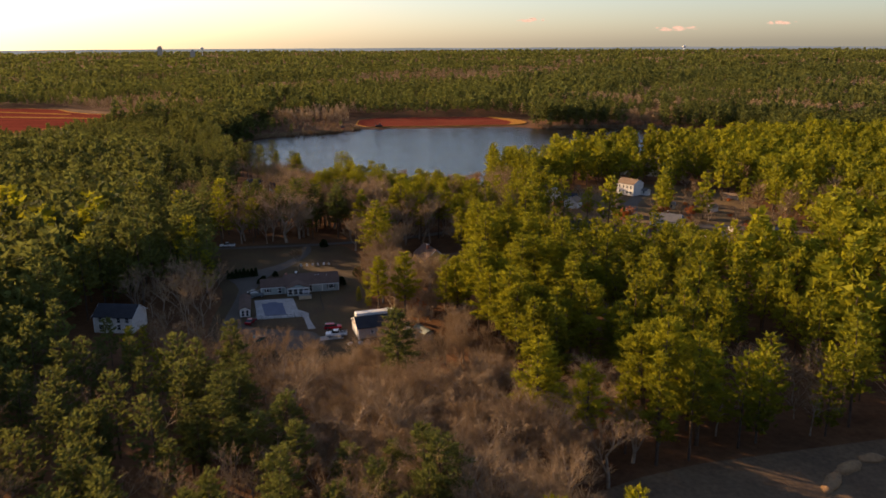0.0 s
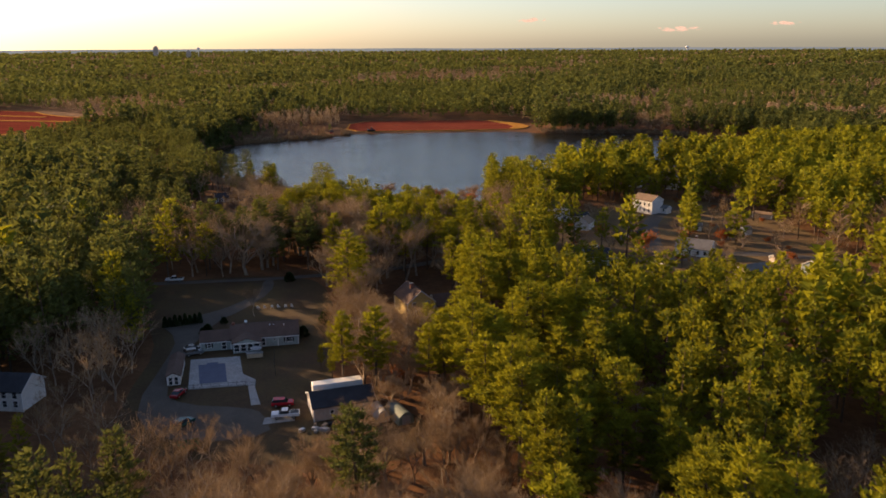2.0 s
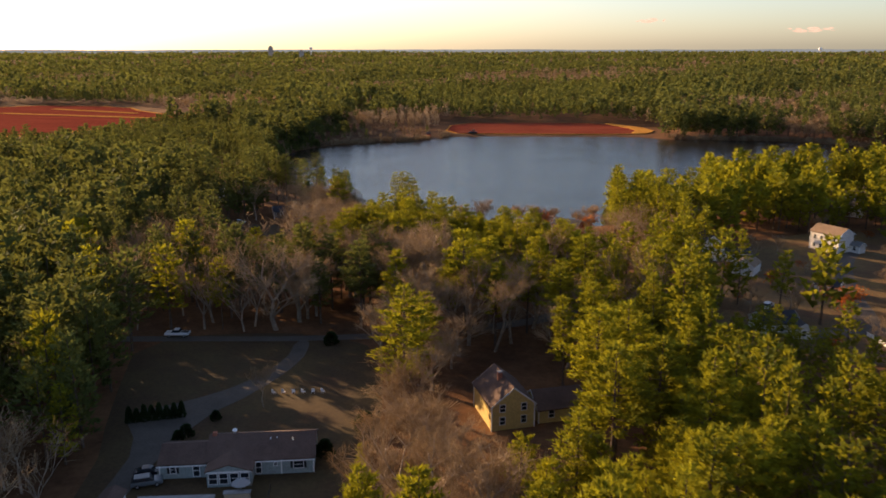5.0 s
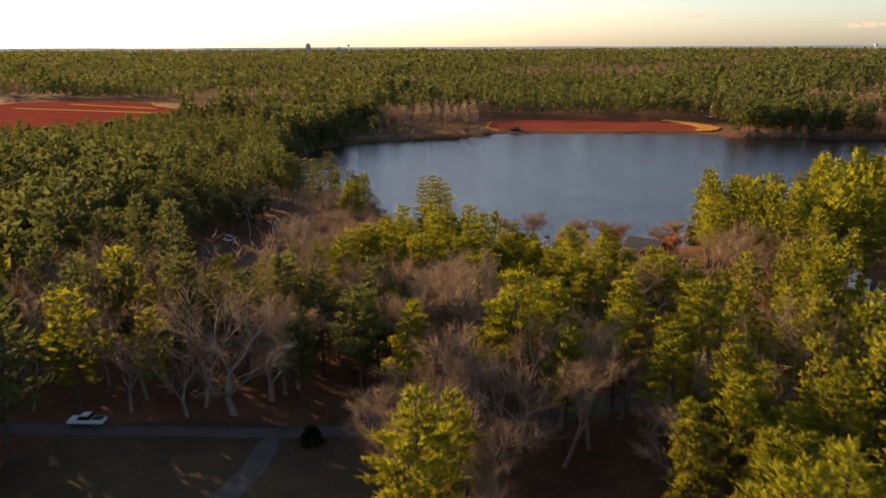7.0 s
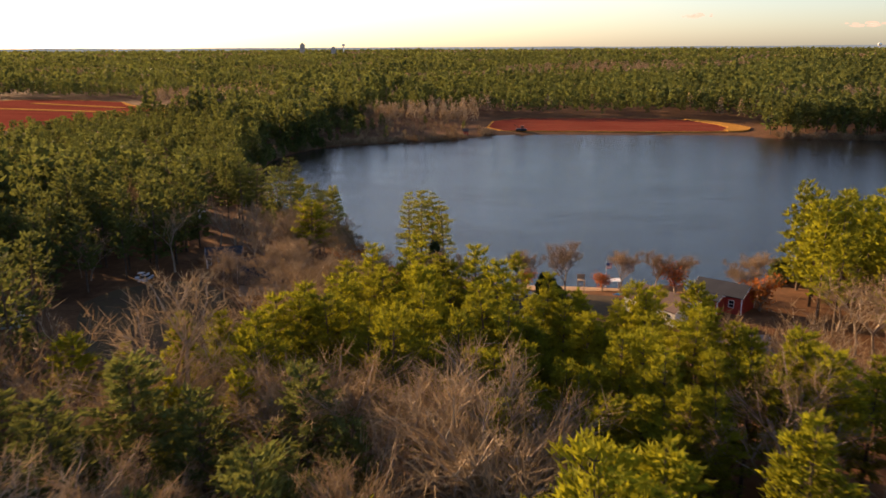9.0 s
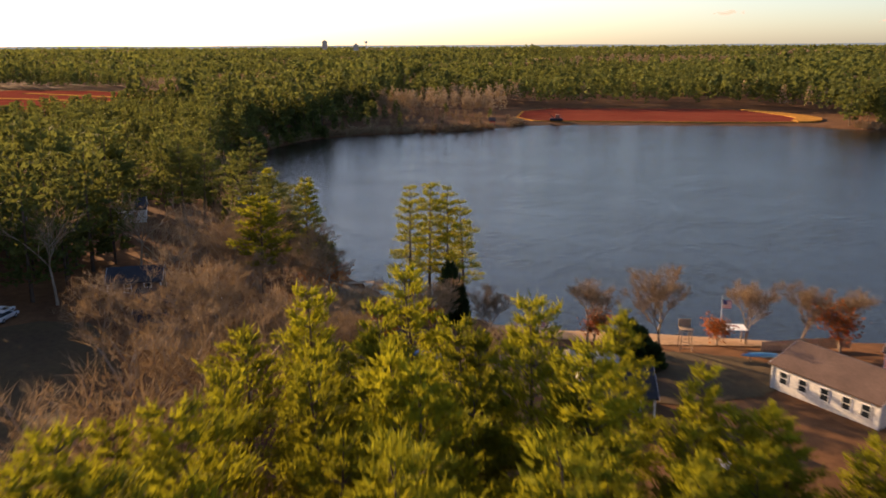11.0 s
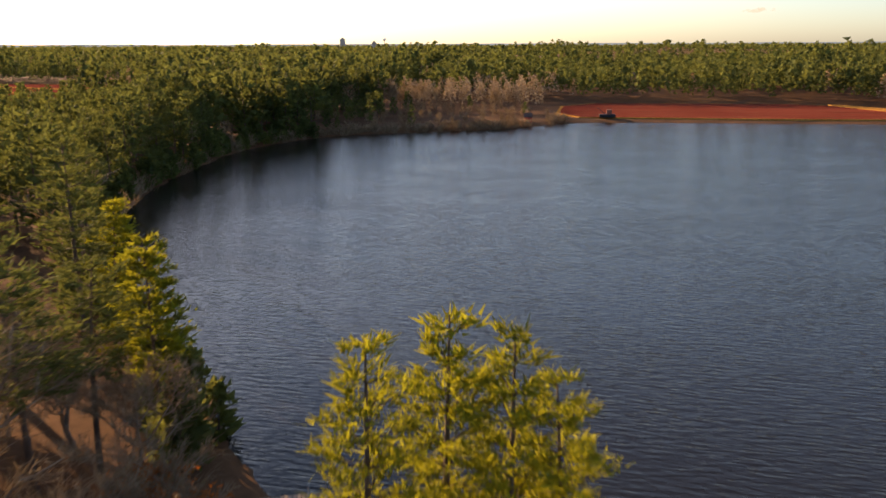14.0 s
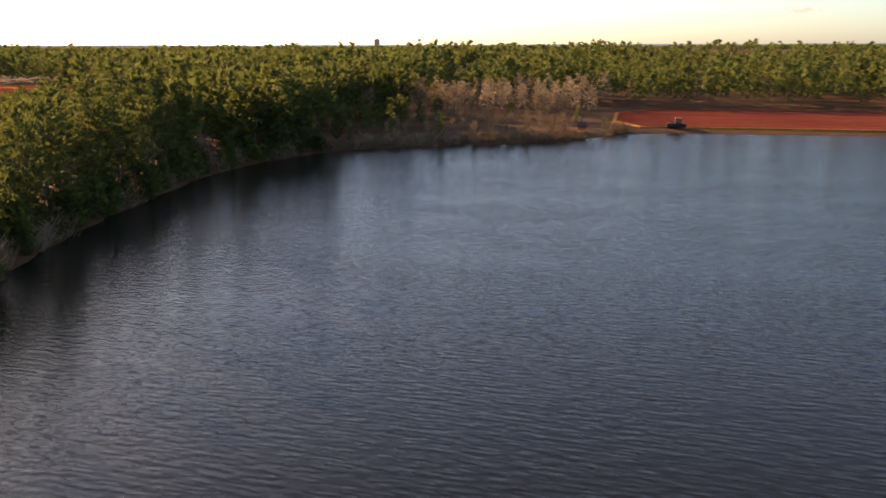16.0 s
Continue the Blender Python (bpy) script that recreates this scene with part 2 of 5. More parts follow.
CLEARING = [(-92, 300), (-78, 262), (-68, 240), (-66, 214), (-60, 190), (-24, 183), (2, 187), (0, 206), (-20, 214), (-24, 236), (-26, 262), (-32, 292), (-40, 306), (-60, 309)]
YARD_WEST = [(-122, 414), (-104, 434), (-84, 424), (-72, 408), (-68, 386), (-74, 362), (-92, 354), (-112, 380)]
FRONT = [(-64, 192), (-62, 166), (-36, 160), (-30, 128), (-12, 104), (24, 98), (26, 150), (10, 190)]
BEACH_YARD = [(-46, 440), (-40, 424), (-14, 416), (12, 412), (14, 440), (-20, 442)]
COVE = [(-76, 458), (-64, 446), (-56, 436), (-64, 424), (-78, 428), (-82, 442)]
DIRT_LOT = [(20, 122), (41, 134), (66, 140), (100, 148), (114, 130), (104, 94), (60, 84), (22, 96)]
VILLAGE = [(42, 318), (62, 308), (88, 302), (132, 286), (152, 310), (150, 400), (130, 440), (104, 440), (84, 428), (62, 408), (46, 384)]
BOG_MAIN = [(-86, 781), (-40, 785), (20, 788), (76, 797), (84, 830), (50, 886), (-20, 884), (-90, 874)]
BOG_WEST_KEEP = [(-660, 860), (-570, 700), (-440, 600), (-330, 640), (-310, 780), (-300, 880), (-345, 918), (-480, 1024), (-660, 1040)]
BOG_WEST = [(-620, 880), (-520, 710), (-440, 660), (-370, 740), (-322, 880), (-345, 905), (-420, 935), (-480, 1010), (-620, 1020)]
BOG_KEEP = [(-94, 768), (82, 780), (96, 800), (90, 838), (54, 894), (-24, 892), (-98, 882)]
BOG_FAR = [(-290, 910), (-262, 900), (-250, 935), (-285, 945)]

lawn = sheet("lawn", CLEARING, 0.02, LAWN, "brown dormant lawn with greenish patches", "lawn")
sheet("driveway", [(-64, 236), (-66, 250), (-75, 262), (-66, 268), (-58, 277.5), (-53.5, 291), (-55, 304), (-51.5, 304), (-49.8, 291), (-54, 274), (-60, 262), (-60.5, 240), (-58.5, 216),
                   (-52, 210), (-38, 208.5), (-34, 206), (-30, 196), (-44, 193), (-54, 196), (-62, 208)], 0.06, ASPHALT, "worn grey asphalt driveway", "driveway")
sheet("road", [(-150, 292), (-92, 301.6), (-60, 305.4), (-46, 308.4), (-20, 316), (4, 330), (10, 345), (14, 343.5), (8, 327), (-18, 312.5), (-45, 305), (-60, 302.4), (-92, 298), (-150, 288)], 0.07, ASPHALT,
      "narrow grey asphalt lane under the trees", "road")
sheet("dirt_lot", DIRT_LOT, 0.05, DIRT, "bare brown dirt lot with wheel tracks", "dirt")
sheet("village_road", [(44, 318), (90, 325), (112, 335), (150, 320), (150, 326), (112, 341), (88, 331), (43, 323)], 0.06, ASPHALT, "asphalt village street", "road")
sheet("village_street", [(78, 330), (84, 329), (88, 360), (96, 392), (112, 420), (107, 422), (90, 394), (81, 362)], 0.05, ASPHALT, "asphalt side street", "road")
sheet("village_lawn", VILLAGE, 0.02, VERGE, "leaf-strewn brown lawns between the houses", "lawn")
sheet("west_yard", [(-122, 412), (-106, 428), (-92, 416), (-80, 400), (-88, 380), (-98, 376), (-112, 392)], 0.03, LAWN, "dark gravel yard between two houses", "yard")


def bog(name, outline, label, bank):
    """A red bog bed with drainage ditches, inside a low bank of dry grass."""
    pts = smooth(outline, 1)
    c = np.mean(pts, 0)
    bed = thing(name, label, "bog", 0, 0, 2.6 if bank > 3 else 0.6, kind="structure")
    part("bank", prism(pts, -2.5, 0.9), DYKE, bed, "orange dry grass bank")
    inner = [tuple(c + (np.array(q) - c) * (1 - bank / np.linalg.norm(np.array(q) - c))) for q in pts]
    part("vines", prism(inner, 0.4, 0.94), BOG, bed, "dark red cranberry vines")
    if bank < 3:
        for k in range(7):
            y = 795 + 12 * k
            part("ditch", prism([(-80 + 2 * k, y), (-80 + 2 * k, y - 0.9), (72 - 4 * k, y + 5.1), (72 - 4 * k, y + 6)][::-1], 0.3, 0.96), LITTER, bed, "dark drainage ditch")
    return bed


bog("cranberry_bog", BOG_MAIN, "flat red cranberry bog behind a grass bank", 1.6)
bog("cranberry_bog", BOG_WEST, "red cranberry bog crossed by orange grass banks", 6.0)
bog("cranberry_bog", BOG_FAR, "small clearing of dry orange grass", 6.0)
dyke = part("grass_bank", prism(smooth([(62, 795), (79, 799), (86, 830), (56, 882), (46, 880), (72, 826)], 1), 0, 1.8), DYKE)
tagged(dyke, "orange dry grass bank beside the red bog", "bank", kind="structure")
for k, (x0, y0, x1, y1) in enumerate([(-560, 900, -360, 860), (-540, 960, -420, 915)]):
    d = Vector((x1 - x0, y1 - y0)).normalized().orthogonal() * 4
    bank = part("grass_bank", prism([(x0 + d.x, y0 + d.y), (x0 - d.x, y0 - d.y), (x1 - d.x, y1 - d.y), (x1 + d.x, y1 + d.y)][::1], 0, 4.0), DYKE)
    tagged(bank, "orange dry grass bank across the bog", "bank", kind="structure")

# ---------------------------------------------------------------- trees

rng = np.random.default_rng(7)


def tube_np(a, b, r0, r1, sides):
    a, b = np.asarray(a, float), np.asarray(b, float)
    d = (b - a) / (np.linalg.norm(b - a) + 1e-9)
    u = np.cross(d, [0.31, 0.77, 0.55])
    u /= np.linalg.norm(u)
    w = np.cross(d, u)
    ang = 2 * np.pi * np.arange(sides) / sides
    ring = np.cos(ang)[:, None] * u + np.sin(ang)[:, None] * w
    v = np.concatenate([a + r0 * ring, b + r1 * ring])
    k = np.arange(sides)
    j = (k + 1) % sides
    t = np.concatenate([np.stack([k, j, j + sides], 1), np.stack([k, j + sides, k + sides], 1)])
    return v, t


class Pile:
    """Gathers pieces of mesh."""

    def __init__(self):
        self.v, self.t, self.m, self.n = [], [], [], 0

    def add(self, v, t, m=0):
        self.v.append(v)
        self.t.append(np.asarray(t) + self.n)
        self.m.append(np.full(len(t), m))
        self.n += len(v)

    def leaves(self, base, way, length, width, m=0, face=None):
        """Pointed slivers from base along way."""
        base, way = np.asarray(base), np.asarray(way)
        way = way / (np.linalg.norm(way, axis=1, keepdims=True) + 1e-9)
        side = np.cross(way, rng.normal(size=way.shape) if face is None else face)
        side /= np.linalg.norm(side, axis=1, keepdims=True) + 1e-9
        n = len(base)
        length, width = np.broadcast_to(length, n)[:, None], np.broadcast_to(width, n)[:, None]
        lone = np.stack([base + side * width * 0.5, base - side * width * 0.5, base + way * length], 1)
        self.add(lone.reshape(-1, 3), np.arange(3 * n).reshape(n, 3), m)

    def arrays(self):
        return np.concatenate(self.v), np.concatenate(self.t), np.concatenate(self.m)


def pine(tall, leaves, size, wood=True, bare=0.38, broad=3.7, lean=0.0, flat=0.35, slim=0.45, rise=0.2):
    """Trunk and crown of a white pine: whorls of limbs with tufts of needles along them."""
    trunk, crown = Pile(), Pile()
    bend = rng.normal(0, 0.25, 2)

    def axis(z):
        s = z / tall
        return np.array([bend[0] * s * s * 2 + lean * s, bend[1] * s * s * 2, z])

    cuts = [0, 0.25, 0.5, 0.75, 0.985]
    for p, q in zip(cuts, cuts[1:]):
        trunk.add(*tube_np(axis(p * tall), axis(q * tall), 0.27 * (1 - p) + 0.03, 0.27 * (1 - q) + 0.03, 5 if wood else 3))
    limbs, z = [], bare * tall
    while z < tall * 0.985:
        s = (z / tall - bare) / (1 - bare)
        reach = broad * (0.55 + 0.45 * min(1, s / 0.25)) * (1 - s) ** 0.52 + 0.3
        spin = rng.uniform(0, 6.28)
        count = 5 if s < 0.85 else 4
        for k in range(count):
            r = reach * rng.uniform(0.55, 1.22)
            a = spin + 6.283 * k / count + rng.normal(0, 0.25)
            up = (rise + 0.6 * s ** 1.6) + rng.normal(0, 0.1)
            limbs.append((axis(z), np.array([math.cos(a), math.sin(a), up]), r))
        z += rng.uniform(0.8, 1.35) * tall / 20
    total = sum(r for _, _, r in limbs)
    for start, way, r in limbs:
        way = way / np.linalg.norm(way)
        if wood and r > 1.0:
            trunk.add(*tube_np(start, start + way * r * 0.85, 0.06, 0.015, 3))
        n = max(2, int(round(leaves * r / total)))
        f = rng.uniform(0.25, 1.0, n) ** 0.75
        base = start + way * (r * f)[:, None] + rng.normal(0, 1, (n, 3)) * np.array([0.28, 0.28, 0.16]) * (0.4 + 0.25 * r)
        spread = rng.normal(0, 1, (n, 3)) * np.array([0.8, 0.8, flat])
        crown.leaves(base, way + spread + np.array([0, 0, 0.22 + rise]), size * rng.uniform(0.6, 1.35, n), size * slim * rng.uniform(0.75, 1.25, n),
                     face=np.array([way[0] * 0.75, way[1] * 0.75, 0.7]) + rng.normal(0, 0.5, (n, 3)))
    return trunk, crown


def bare_tree(tall, twigs, fine, split=0.3, spread=0.55, thick=0.2, upright=0.0, leaf=0, leaf_size=0.4, thin=1.0):
    """A leafless broad-leaved tree: forking limbs that end in thin twigs."""
    trunk, crown = Pile(), Pile()
    tips = []

    def grow(a, way, length, r, level):
        way = way / np.linalg.norm(way)
        mid = a + way * length * 0.5 + rng.normal(0, 0.05 * length, 3)
        b = mid + (way + rng.normal(0, 0.14, 3) + np.array([0, 0, 0.08])) * length * 0.5
        sides = 5 if level == 0 else 3
        trunk.add(*tube_np(a, mid, r, r * 0.8, sides))
        trunk.add(*tube_np(mid, b, r * 0.8, r * 0.55, sides))
        if level >= 2:
            tips.append((mid, way, length))
            tips.append((b, way, length))
        if level >= fine:
            return
        kids = (4 if level == 0 else 3)
        spin = rng.uniform(0, 6.28)
        for k in range(kids):
            ang = spin + 6.283 * k / kids + rng.normal(0, 0.3)
            out = np.array([math.cos(ang), math.sin(ang), 0.25 + upright])
            tilt = spread * rng.uniform(0.7, 1.4)
            w = way * (1 - 0.3 * tilt) + out * tilt
            grow(b if rng.random() < 0.7 else mid, w, length * rng.uniform(0.62, 0.85), r * 0.55, level + 1)

    grow(np.zeros(3), np.array([rng.normal(0, 0.06), rng.normal(0, 0.06), 1.0]), tall * split, thick, 0)
    n = max(1, twigs // max(1, len(tips)))
    for p, way, length in tips:
        w = way + rng.normal(0, 0.65, (n, 3)) + np.array([0, 0, 0.25])
        size = rng.uniform(0.5, 1.1, n) * max(0.9, length * 0.75)
        crown.leaves(p + rng.normal(0, 0.12 * length, (n, 3)), w, size, thin * (0.075 + 0.015 * size))
    if leaf:
        pick = [tips[i] for i in rng.integers(0, len(tips), leaf)]
        base = np.array([p for p, _, _ in pick]) + rng.normal(0, 0.55, (leaf, 3))
        crown.leaves(base, rng.normal(0, 1, (leaf, 3)), leaf_size * rng.uniform(0.6, 1.3, leaf), leaf_size * 0.6, 1)
    top = max(p[2] for p, _, _ in tips) + 0.6
    k = tall / top
    for pile in (trunk, crown):
        pile.v = [v * np.array([k, k, k]) for v in pile.v]
    return trunk, crown


def tree_master(name, piles, mats):
    t, c = piles
    tv, tt, _ = t.arrays()
    cv, ct, cm = c.arrays()
    return fast_mesh(name + "_trunk", tv, tt, [mats[0]]), fast_mesh(name + "_crown", cv, ct, mats[1:], cm)


PINES = [tree_master("pine", pine(20, 3700, 0.62, broad=b, bare=h, slim=0.38), [BARK, NEEDLES]) for b, h in ((3.6, 0.36), (4.2, 0.42), (3.2, 0.30), (4.5, 0.48), (3.9, 0.25), (3.4, 0.4))]
FINE_PINES = [tree_master("fine_pine", pine(20, 6000, 0.52, broad=b, bare=h, slim=0.28), [BARK, NEEDLES]) for b, h in ((4.0, 0.3), (4.6, 0.36), (3.6, 0.28))]
SHADED_PINES = [tree_master("shaded_pine", pine(20, 3400, 0.62, broad=b, bare=h, slim=0.38), [BARK, SHADED_NEEDLES]) for b, h in ((3.8, 0.3), (4.3, 0.4), (3.4, 0.34))]
SHORE_PINES = [tree_master("shore_pine", pine(20, 4300, 0.5, broad=b, bare=h, flat=0.22, slim=0.24, rise=0.08), [BARK, NEEDLES]) for b, h in ((2.9, 0.3), (3.5, 0.34), (2.6, 0.36))]
OPEN_PINES = [tree_master("open_pine", pine(20, 3600, 0.55, broad=b, bare=h, flat=0.18, slim=0.26, rise=0.05), [BARK, SHADED_NEEDLES]) for b, h in ((3.4, 0.42), (4.0, 0.5))]
BARES = [tree_master("bare_tree", bare_tree(16, 1700, 3, split=s, spread=w, upright=u, thin=0.46, thick=0.27), [GREYBARK, TWIGS]) for s, w, u in ((0.3, 0.55, 0.1), (0.26, 0.7, 0.0), (0.38, 0.42, 0.25), (0.22, 0.6, 0.2))]
GARDEN_BARES = [tree_master("garden_tree", bare_tree(16, 3400, 4, split=s, spread=w, upright=u, thin=0.48), [GREYBARK, TWIGS]) for s, w, u in ((0.26, 0.6, 0.1), (0.22, 0.72, 0.0), (0.34, 0.45, 0.2), (0.2, 0.66, 0.12))]
BROOMS = [tree_master("broom_tree", bare_tree(16, 5200, 4, split=s, spread=w, upright=u, thin=0.4), [GREYBARK, TWIGS]) for s, w, u in ((0.2, 0.6, 0.12), (0.22, 0.5, 0.2))]
RUSTS = [tree_master("rust_tree", bare_tree(8, 400, 3, split=0.2, spread=w, leaf=650, leaf_size=0.4), [GREYBARK, TWIGS, RUST]) for w in (0.6, 0.75)]


def plant(kind, meshes, x, y, tall, base_tall, label, category="tree", group="", turn=None, wide=1.0):
    k = tall / base_tall
    ob = thing(kind, label, category, group=group)
    ob.matrix_world = pose(x, y, height(x, y) - 0.1, 0, 0, rng.uniform(0, 360) if turn is None else turn) @ Matrix.Diagonal((k * wide, k * wide, k, 1))
    for name, me in zip(("trunk", "crown"), meshes):
        c = new(name, me)
        c.parent = ob
    return ob


def flat_template(piles, mats):
    """One tree as arrays: trunk, then crown, with material numbers out of mats."""
    v, t, m, n = [], [], [], 0
    for pile, mat in zip(piles, mats):
        pv, pt, _ = pile.arrays()
        v.append(pv), t.append(pt + n), m.append(np.full(len(pt), mat))
        n += len(pv)
    return np.concatenate(v), np.concatenate(t), np.concatenate(m)


def woods(name, label, spots, templates, mats):
    """Many trees joined into one mesh. spots: x, y, z, scale, which template."""
    V, T, M, n = [], [], [], 0
    for x, y, z, k, w in spots:
        v, t, m = templates[int(w)]
        a = rng.uniform(0, 6.28)
        ca, sa = math.cos(a), math.sin(a)
        kw = k * rng.uniform(0.85, 1.2)
        V.append(np.stack([(v[:, 0] * ca - v[:, 1] * sa) * kw + x, (v[:, 0] * sa + v[:, 1] * ca) * kw + y, v[:, 2] * k + z - 0.1], 1))
        T.append(t + n)
        M.append(m)
        n += len(v)
    ob = new(name, fast_mesh(name, np.concatenate(V), np.concatenate(T), mats, np.concatenate(M)))
    return tagged(ob, label, "woods", kind="stuff")


# where trees stand, and of which kind
GARDEN = [(-78, 386), (-62, 386), (-44, 384), (-20, 382), (0, 378), (18, 382), (24, 446), (-78, 452)]
KEEP_OFF = [GARDEN, CLEARING, YARD_WEST, BEACH_YARD, COVE, DIRT_LOT, BOG_KEEP, BOG_WEST_KEEP, BOG_FAR]
BARE_SPOTS = [(-17, 254, 13), (-16, 240, 10), (-130, 815, 50), (-110, 870, 30), (-76, 205, 17), (-80, 222, 14), (0, 197, 9), (-28, 169, 15), (-11, 176, 11), (-40, 173, 13), (7, 159, 14), (9, 128, 14), (-9, 142, 14), (-22, 156, 13), (16, 110, 15),
              (-35, 115, 10), (73, 165, 14), (161, 341, 28), (124, 306, 20), (-31, 295, 10), (-60, 335, 22), (-85, 330, 18), (-75, 320, 18), (-20, 300, 12), (-10, 285, 12),
              (20, 320, 14), (0, 310, 16), (-35, 326, 16), (6, 334, 14), (-60, 324, 20), (-90, 322, 22), (-110, 350, 24), (-85, 440, 14), (-100, 455, 12), (-10, 225, 10), (60, 120, 12), (100, 150, 14), (-112, 740, 34), (-135, 722, 22), (-80, 755, 14),
              (-26, 1550, 150), (200, 800, 40), (380, 760, 60), (320, 850, 60), (-300, 900, 60), (-380, 1010, 60), (150, 1900, 160)]
ROADS = [((-150, 290), (-46, 306)), ((-46, 306), (12, 344)), ((44, 320), (112, 338)), ((112, 338), (150, 323)), ((81, 330), (109, 420))]
HOUSE_SPOTS = [(-2, 270, 15), (-3, 250, 9), (-6, 286, 9), (0, 300, 7), (57, 394, 11), (66, 386, 9), (95, 411, 11), (58, 327, 9), (76, 360, 8), (103, 303, 10), (96, 334, 10), (127, 309, 9), (120, 322, 6), (124, 366, 7), (105, 377, 7), (143, 397, 7),
               (122, 472, 9), (129, 490, 10), (106, 478, 8), (62, 474, 6), (-88, 421, 12), (-104, 439, 10), (-139, 490, 10), (-128, 390, 10), (-150, 477, 10), (-2, 418, 13), (7, 424, 10), (2, 389, 10), (-28, 411, 9), (-91, 209, 12),
               (-18, 399, 7), (-72, 459, 11), (90, 399, 8), (93, 390, 8), (84, 405, 7), (78, 422, 9), (64, 432, 9), (50, 442, 8), (-93, 756, 6), (-122, 488, 11), (-109, 479, 9), (-132, 503, 9), (-97, 470, 11), (-88, 456, 10), (-112, 466, 9), (-84, 197, 9), (-90, 191, 8)]
PATH = np.array([(0, 0), (4, 64), (3, 133), (-10, 215), (-26, 311), (-38, 370), (-63, 469)], float)


def off_path(px, py):
    p = np.stack([px, py], -1)[:, None, :]
    a, b = PATH[:-1], PATH[1:]
    t = np.clip(((p - a) * (b - a)).sum(-1) / ((b - a) ** 2).sum(-1), 0, 1)
    return np.sqrt(((a + t[..., None] * (b - a) - p) ** 2).sum(-1)).min(-1)


def grid(x0, x1, y0, y1, step, far=False):
    a, b = np.meshgrid(np.arange(x0, x1, step), np.arange(y0, y1, step))
    a, b = a.ravel() + rng.uniform(-0.42, 0.42, a.size) * step, b.ravel() + rng.uniform(-0.42, 0.42, b.size) * step
    seen = np.abs(a + 0.05 * b) < 0.61 * np.maximum(b, 0) + 55
    if far:
        seen = (a > -(b - 469) - 130) & (a < 0.58 * b + 70)
    return a[seen], b[seen]


def free(px, py, margin=0.8):
    ok = ~inside(px, py, SHORE) & (edge_distance(px, py, SHORE) > margin)
    for poly in KEEP_OFF:
        ok &= ~inside(px, py, poly)
    for (ax, ay), (bx, by) in ROADS:
        t = np.clip(((px - ax) * (bx - ax) + (py - ay) * (by - ay)) / ((bx - ax) ** 2 + (by - ay) ** 2), 0, 1)
        ok &= np.hypot(ax + t * (bx - ax) - px, ay + t * (by - ay) - py) > 4.0
    for x, y, r in HOUSE_SPOTS:
        ok &= np.hypot(px - x, py - y) > r
    ok &= ~(inside(px, py, VILLAGE) & (rng.random(len(px)) < 0.8))
    return ok


def bareness(px, py):
    wave = np.sin(px * 0.021 + 1.3) * np.sin(py * 0.017 + 0.4) + np.sin(px * 0.0071 - py * 0.009 + 2.0) * 0.8 + np.sin(px * 0.013 + py * 0.0042) * 0.5
    out = np.where(py > 800, np.clip(0.2 + 0.8 * (wave - 0.45), 0.03, 0.92), np.where(py < 185, 0.3, 0.13))
    for x, y, r in BARE_SPOTS:
        out = np.maximum(out, (0.45 if 302 < y < 352 else 1.0 if y < 300 else 0.96) * (np.hypot(px - x, py - y) < r))
    return out


# near woods: the trees beside the flight are things, the rest of them joined
nx_, ny_ = grid(-420, 520, 55, 800, 7.2)
ok = free(nx_, ny_)
nx_, ny_ = nx_[ok], ny_[ok]
fx, fy = grid(-62, 12, 338, 384, 7.8)  # a closer stand between the lane and the shore gardens
ok = free(fx, fy) & ((fx > -55) | (fy < 354))
nx_, ny_ = np.concatenate([nx_, fx[ok]]), np.concatenate([ny_, fy[ok]])
fx, fy = grid(-64, 28, 100, 192, 8.5)  # young growth in front of the clearing
ok = free(fx, fy) & inside(fx, fy, FRONT)
nx_, ny_ = np.concatenate([nx_, fx[ok]]), np.concatenate([ny_, fy[ok]])
dist = off_path(nx_, ny_)
isbare = (rng.random(len(nx_)) < bareness(nx_, ny_)) | (inside(nx_, ny_, FRONT) & ((ny_ > 166) | (rng.random(len(nx_)) > 0.55)))
isbare &= ~((nx_ > -64) & (nx_ < 8) & (ny_ > 348) & (ny_ < 392))
isbare |= (nx_ > 2) & (nx_ < 40) & (ny_ > 362) & (ny_ < 402)
isbare |= (nx_ > -90) & (nx_ < -54) & (ny_ > 356) & (ny_ < 392)
tall = rng.normal(19.5, 2.6, len(nx_)).clip(12, 26)
tall[isbare] *= 0.72
tall[isbare & (ny_ < 205)] *= 0.68
tall[isbare & (ny_ < 158)] *= 1.3
tall[np.hypot(nx_ + 125, ny_ - 735) < 55] *= 0.45
tall[(nx_ > 40) & (nx_ < 135) & (ny_ > 258) & (ny_ < 320)] *= 0.52
tall[(nx_ > -150) & (nx_ < -64) & (ny_ > 190) & (ny_ < 312) & ~isbare] *= 1.18
tall[isbare & (ny_ > 300) & (ny_ < 355)] *= 1.25
stand = (nx_ > -85) & (nx_ < 30) & (ny_ > 335) & (ny_ < 392) & ~isbare
tall[stand] = rng.uniform(16.0, 20.0, stand.sum()) + 2.6 * ((nx_[stand] < -26) & (nx_[stand] > -58))
tall[(nx_ < -112) & (nx_ > -190) & (ny_ > 486) & (ny_ < 570)] *= 0.82
f = np.clip(((nx_ + 62) * -27 + (ny_ - 148) * 59) / 4210, 0, 1)  # low growth before the white cottage
tall[np.hypot(nx_ + 62 + 27 * f, ny_ - 148 - 59 * f) < 7] *= 0.62
tall[(ny_ < 150) & (nx_ < 5) & ~isbare] *= 0.82
sight = (nx_ - 3) / (ny_ - 132)
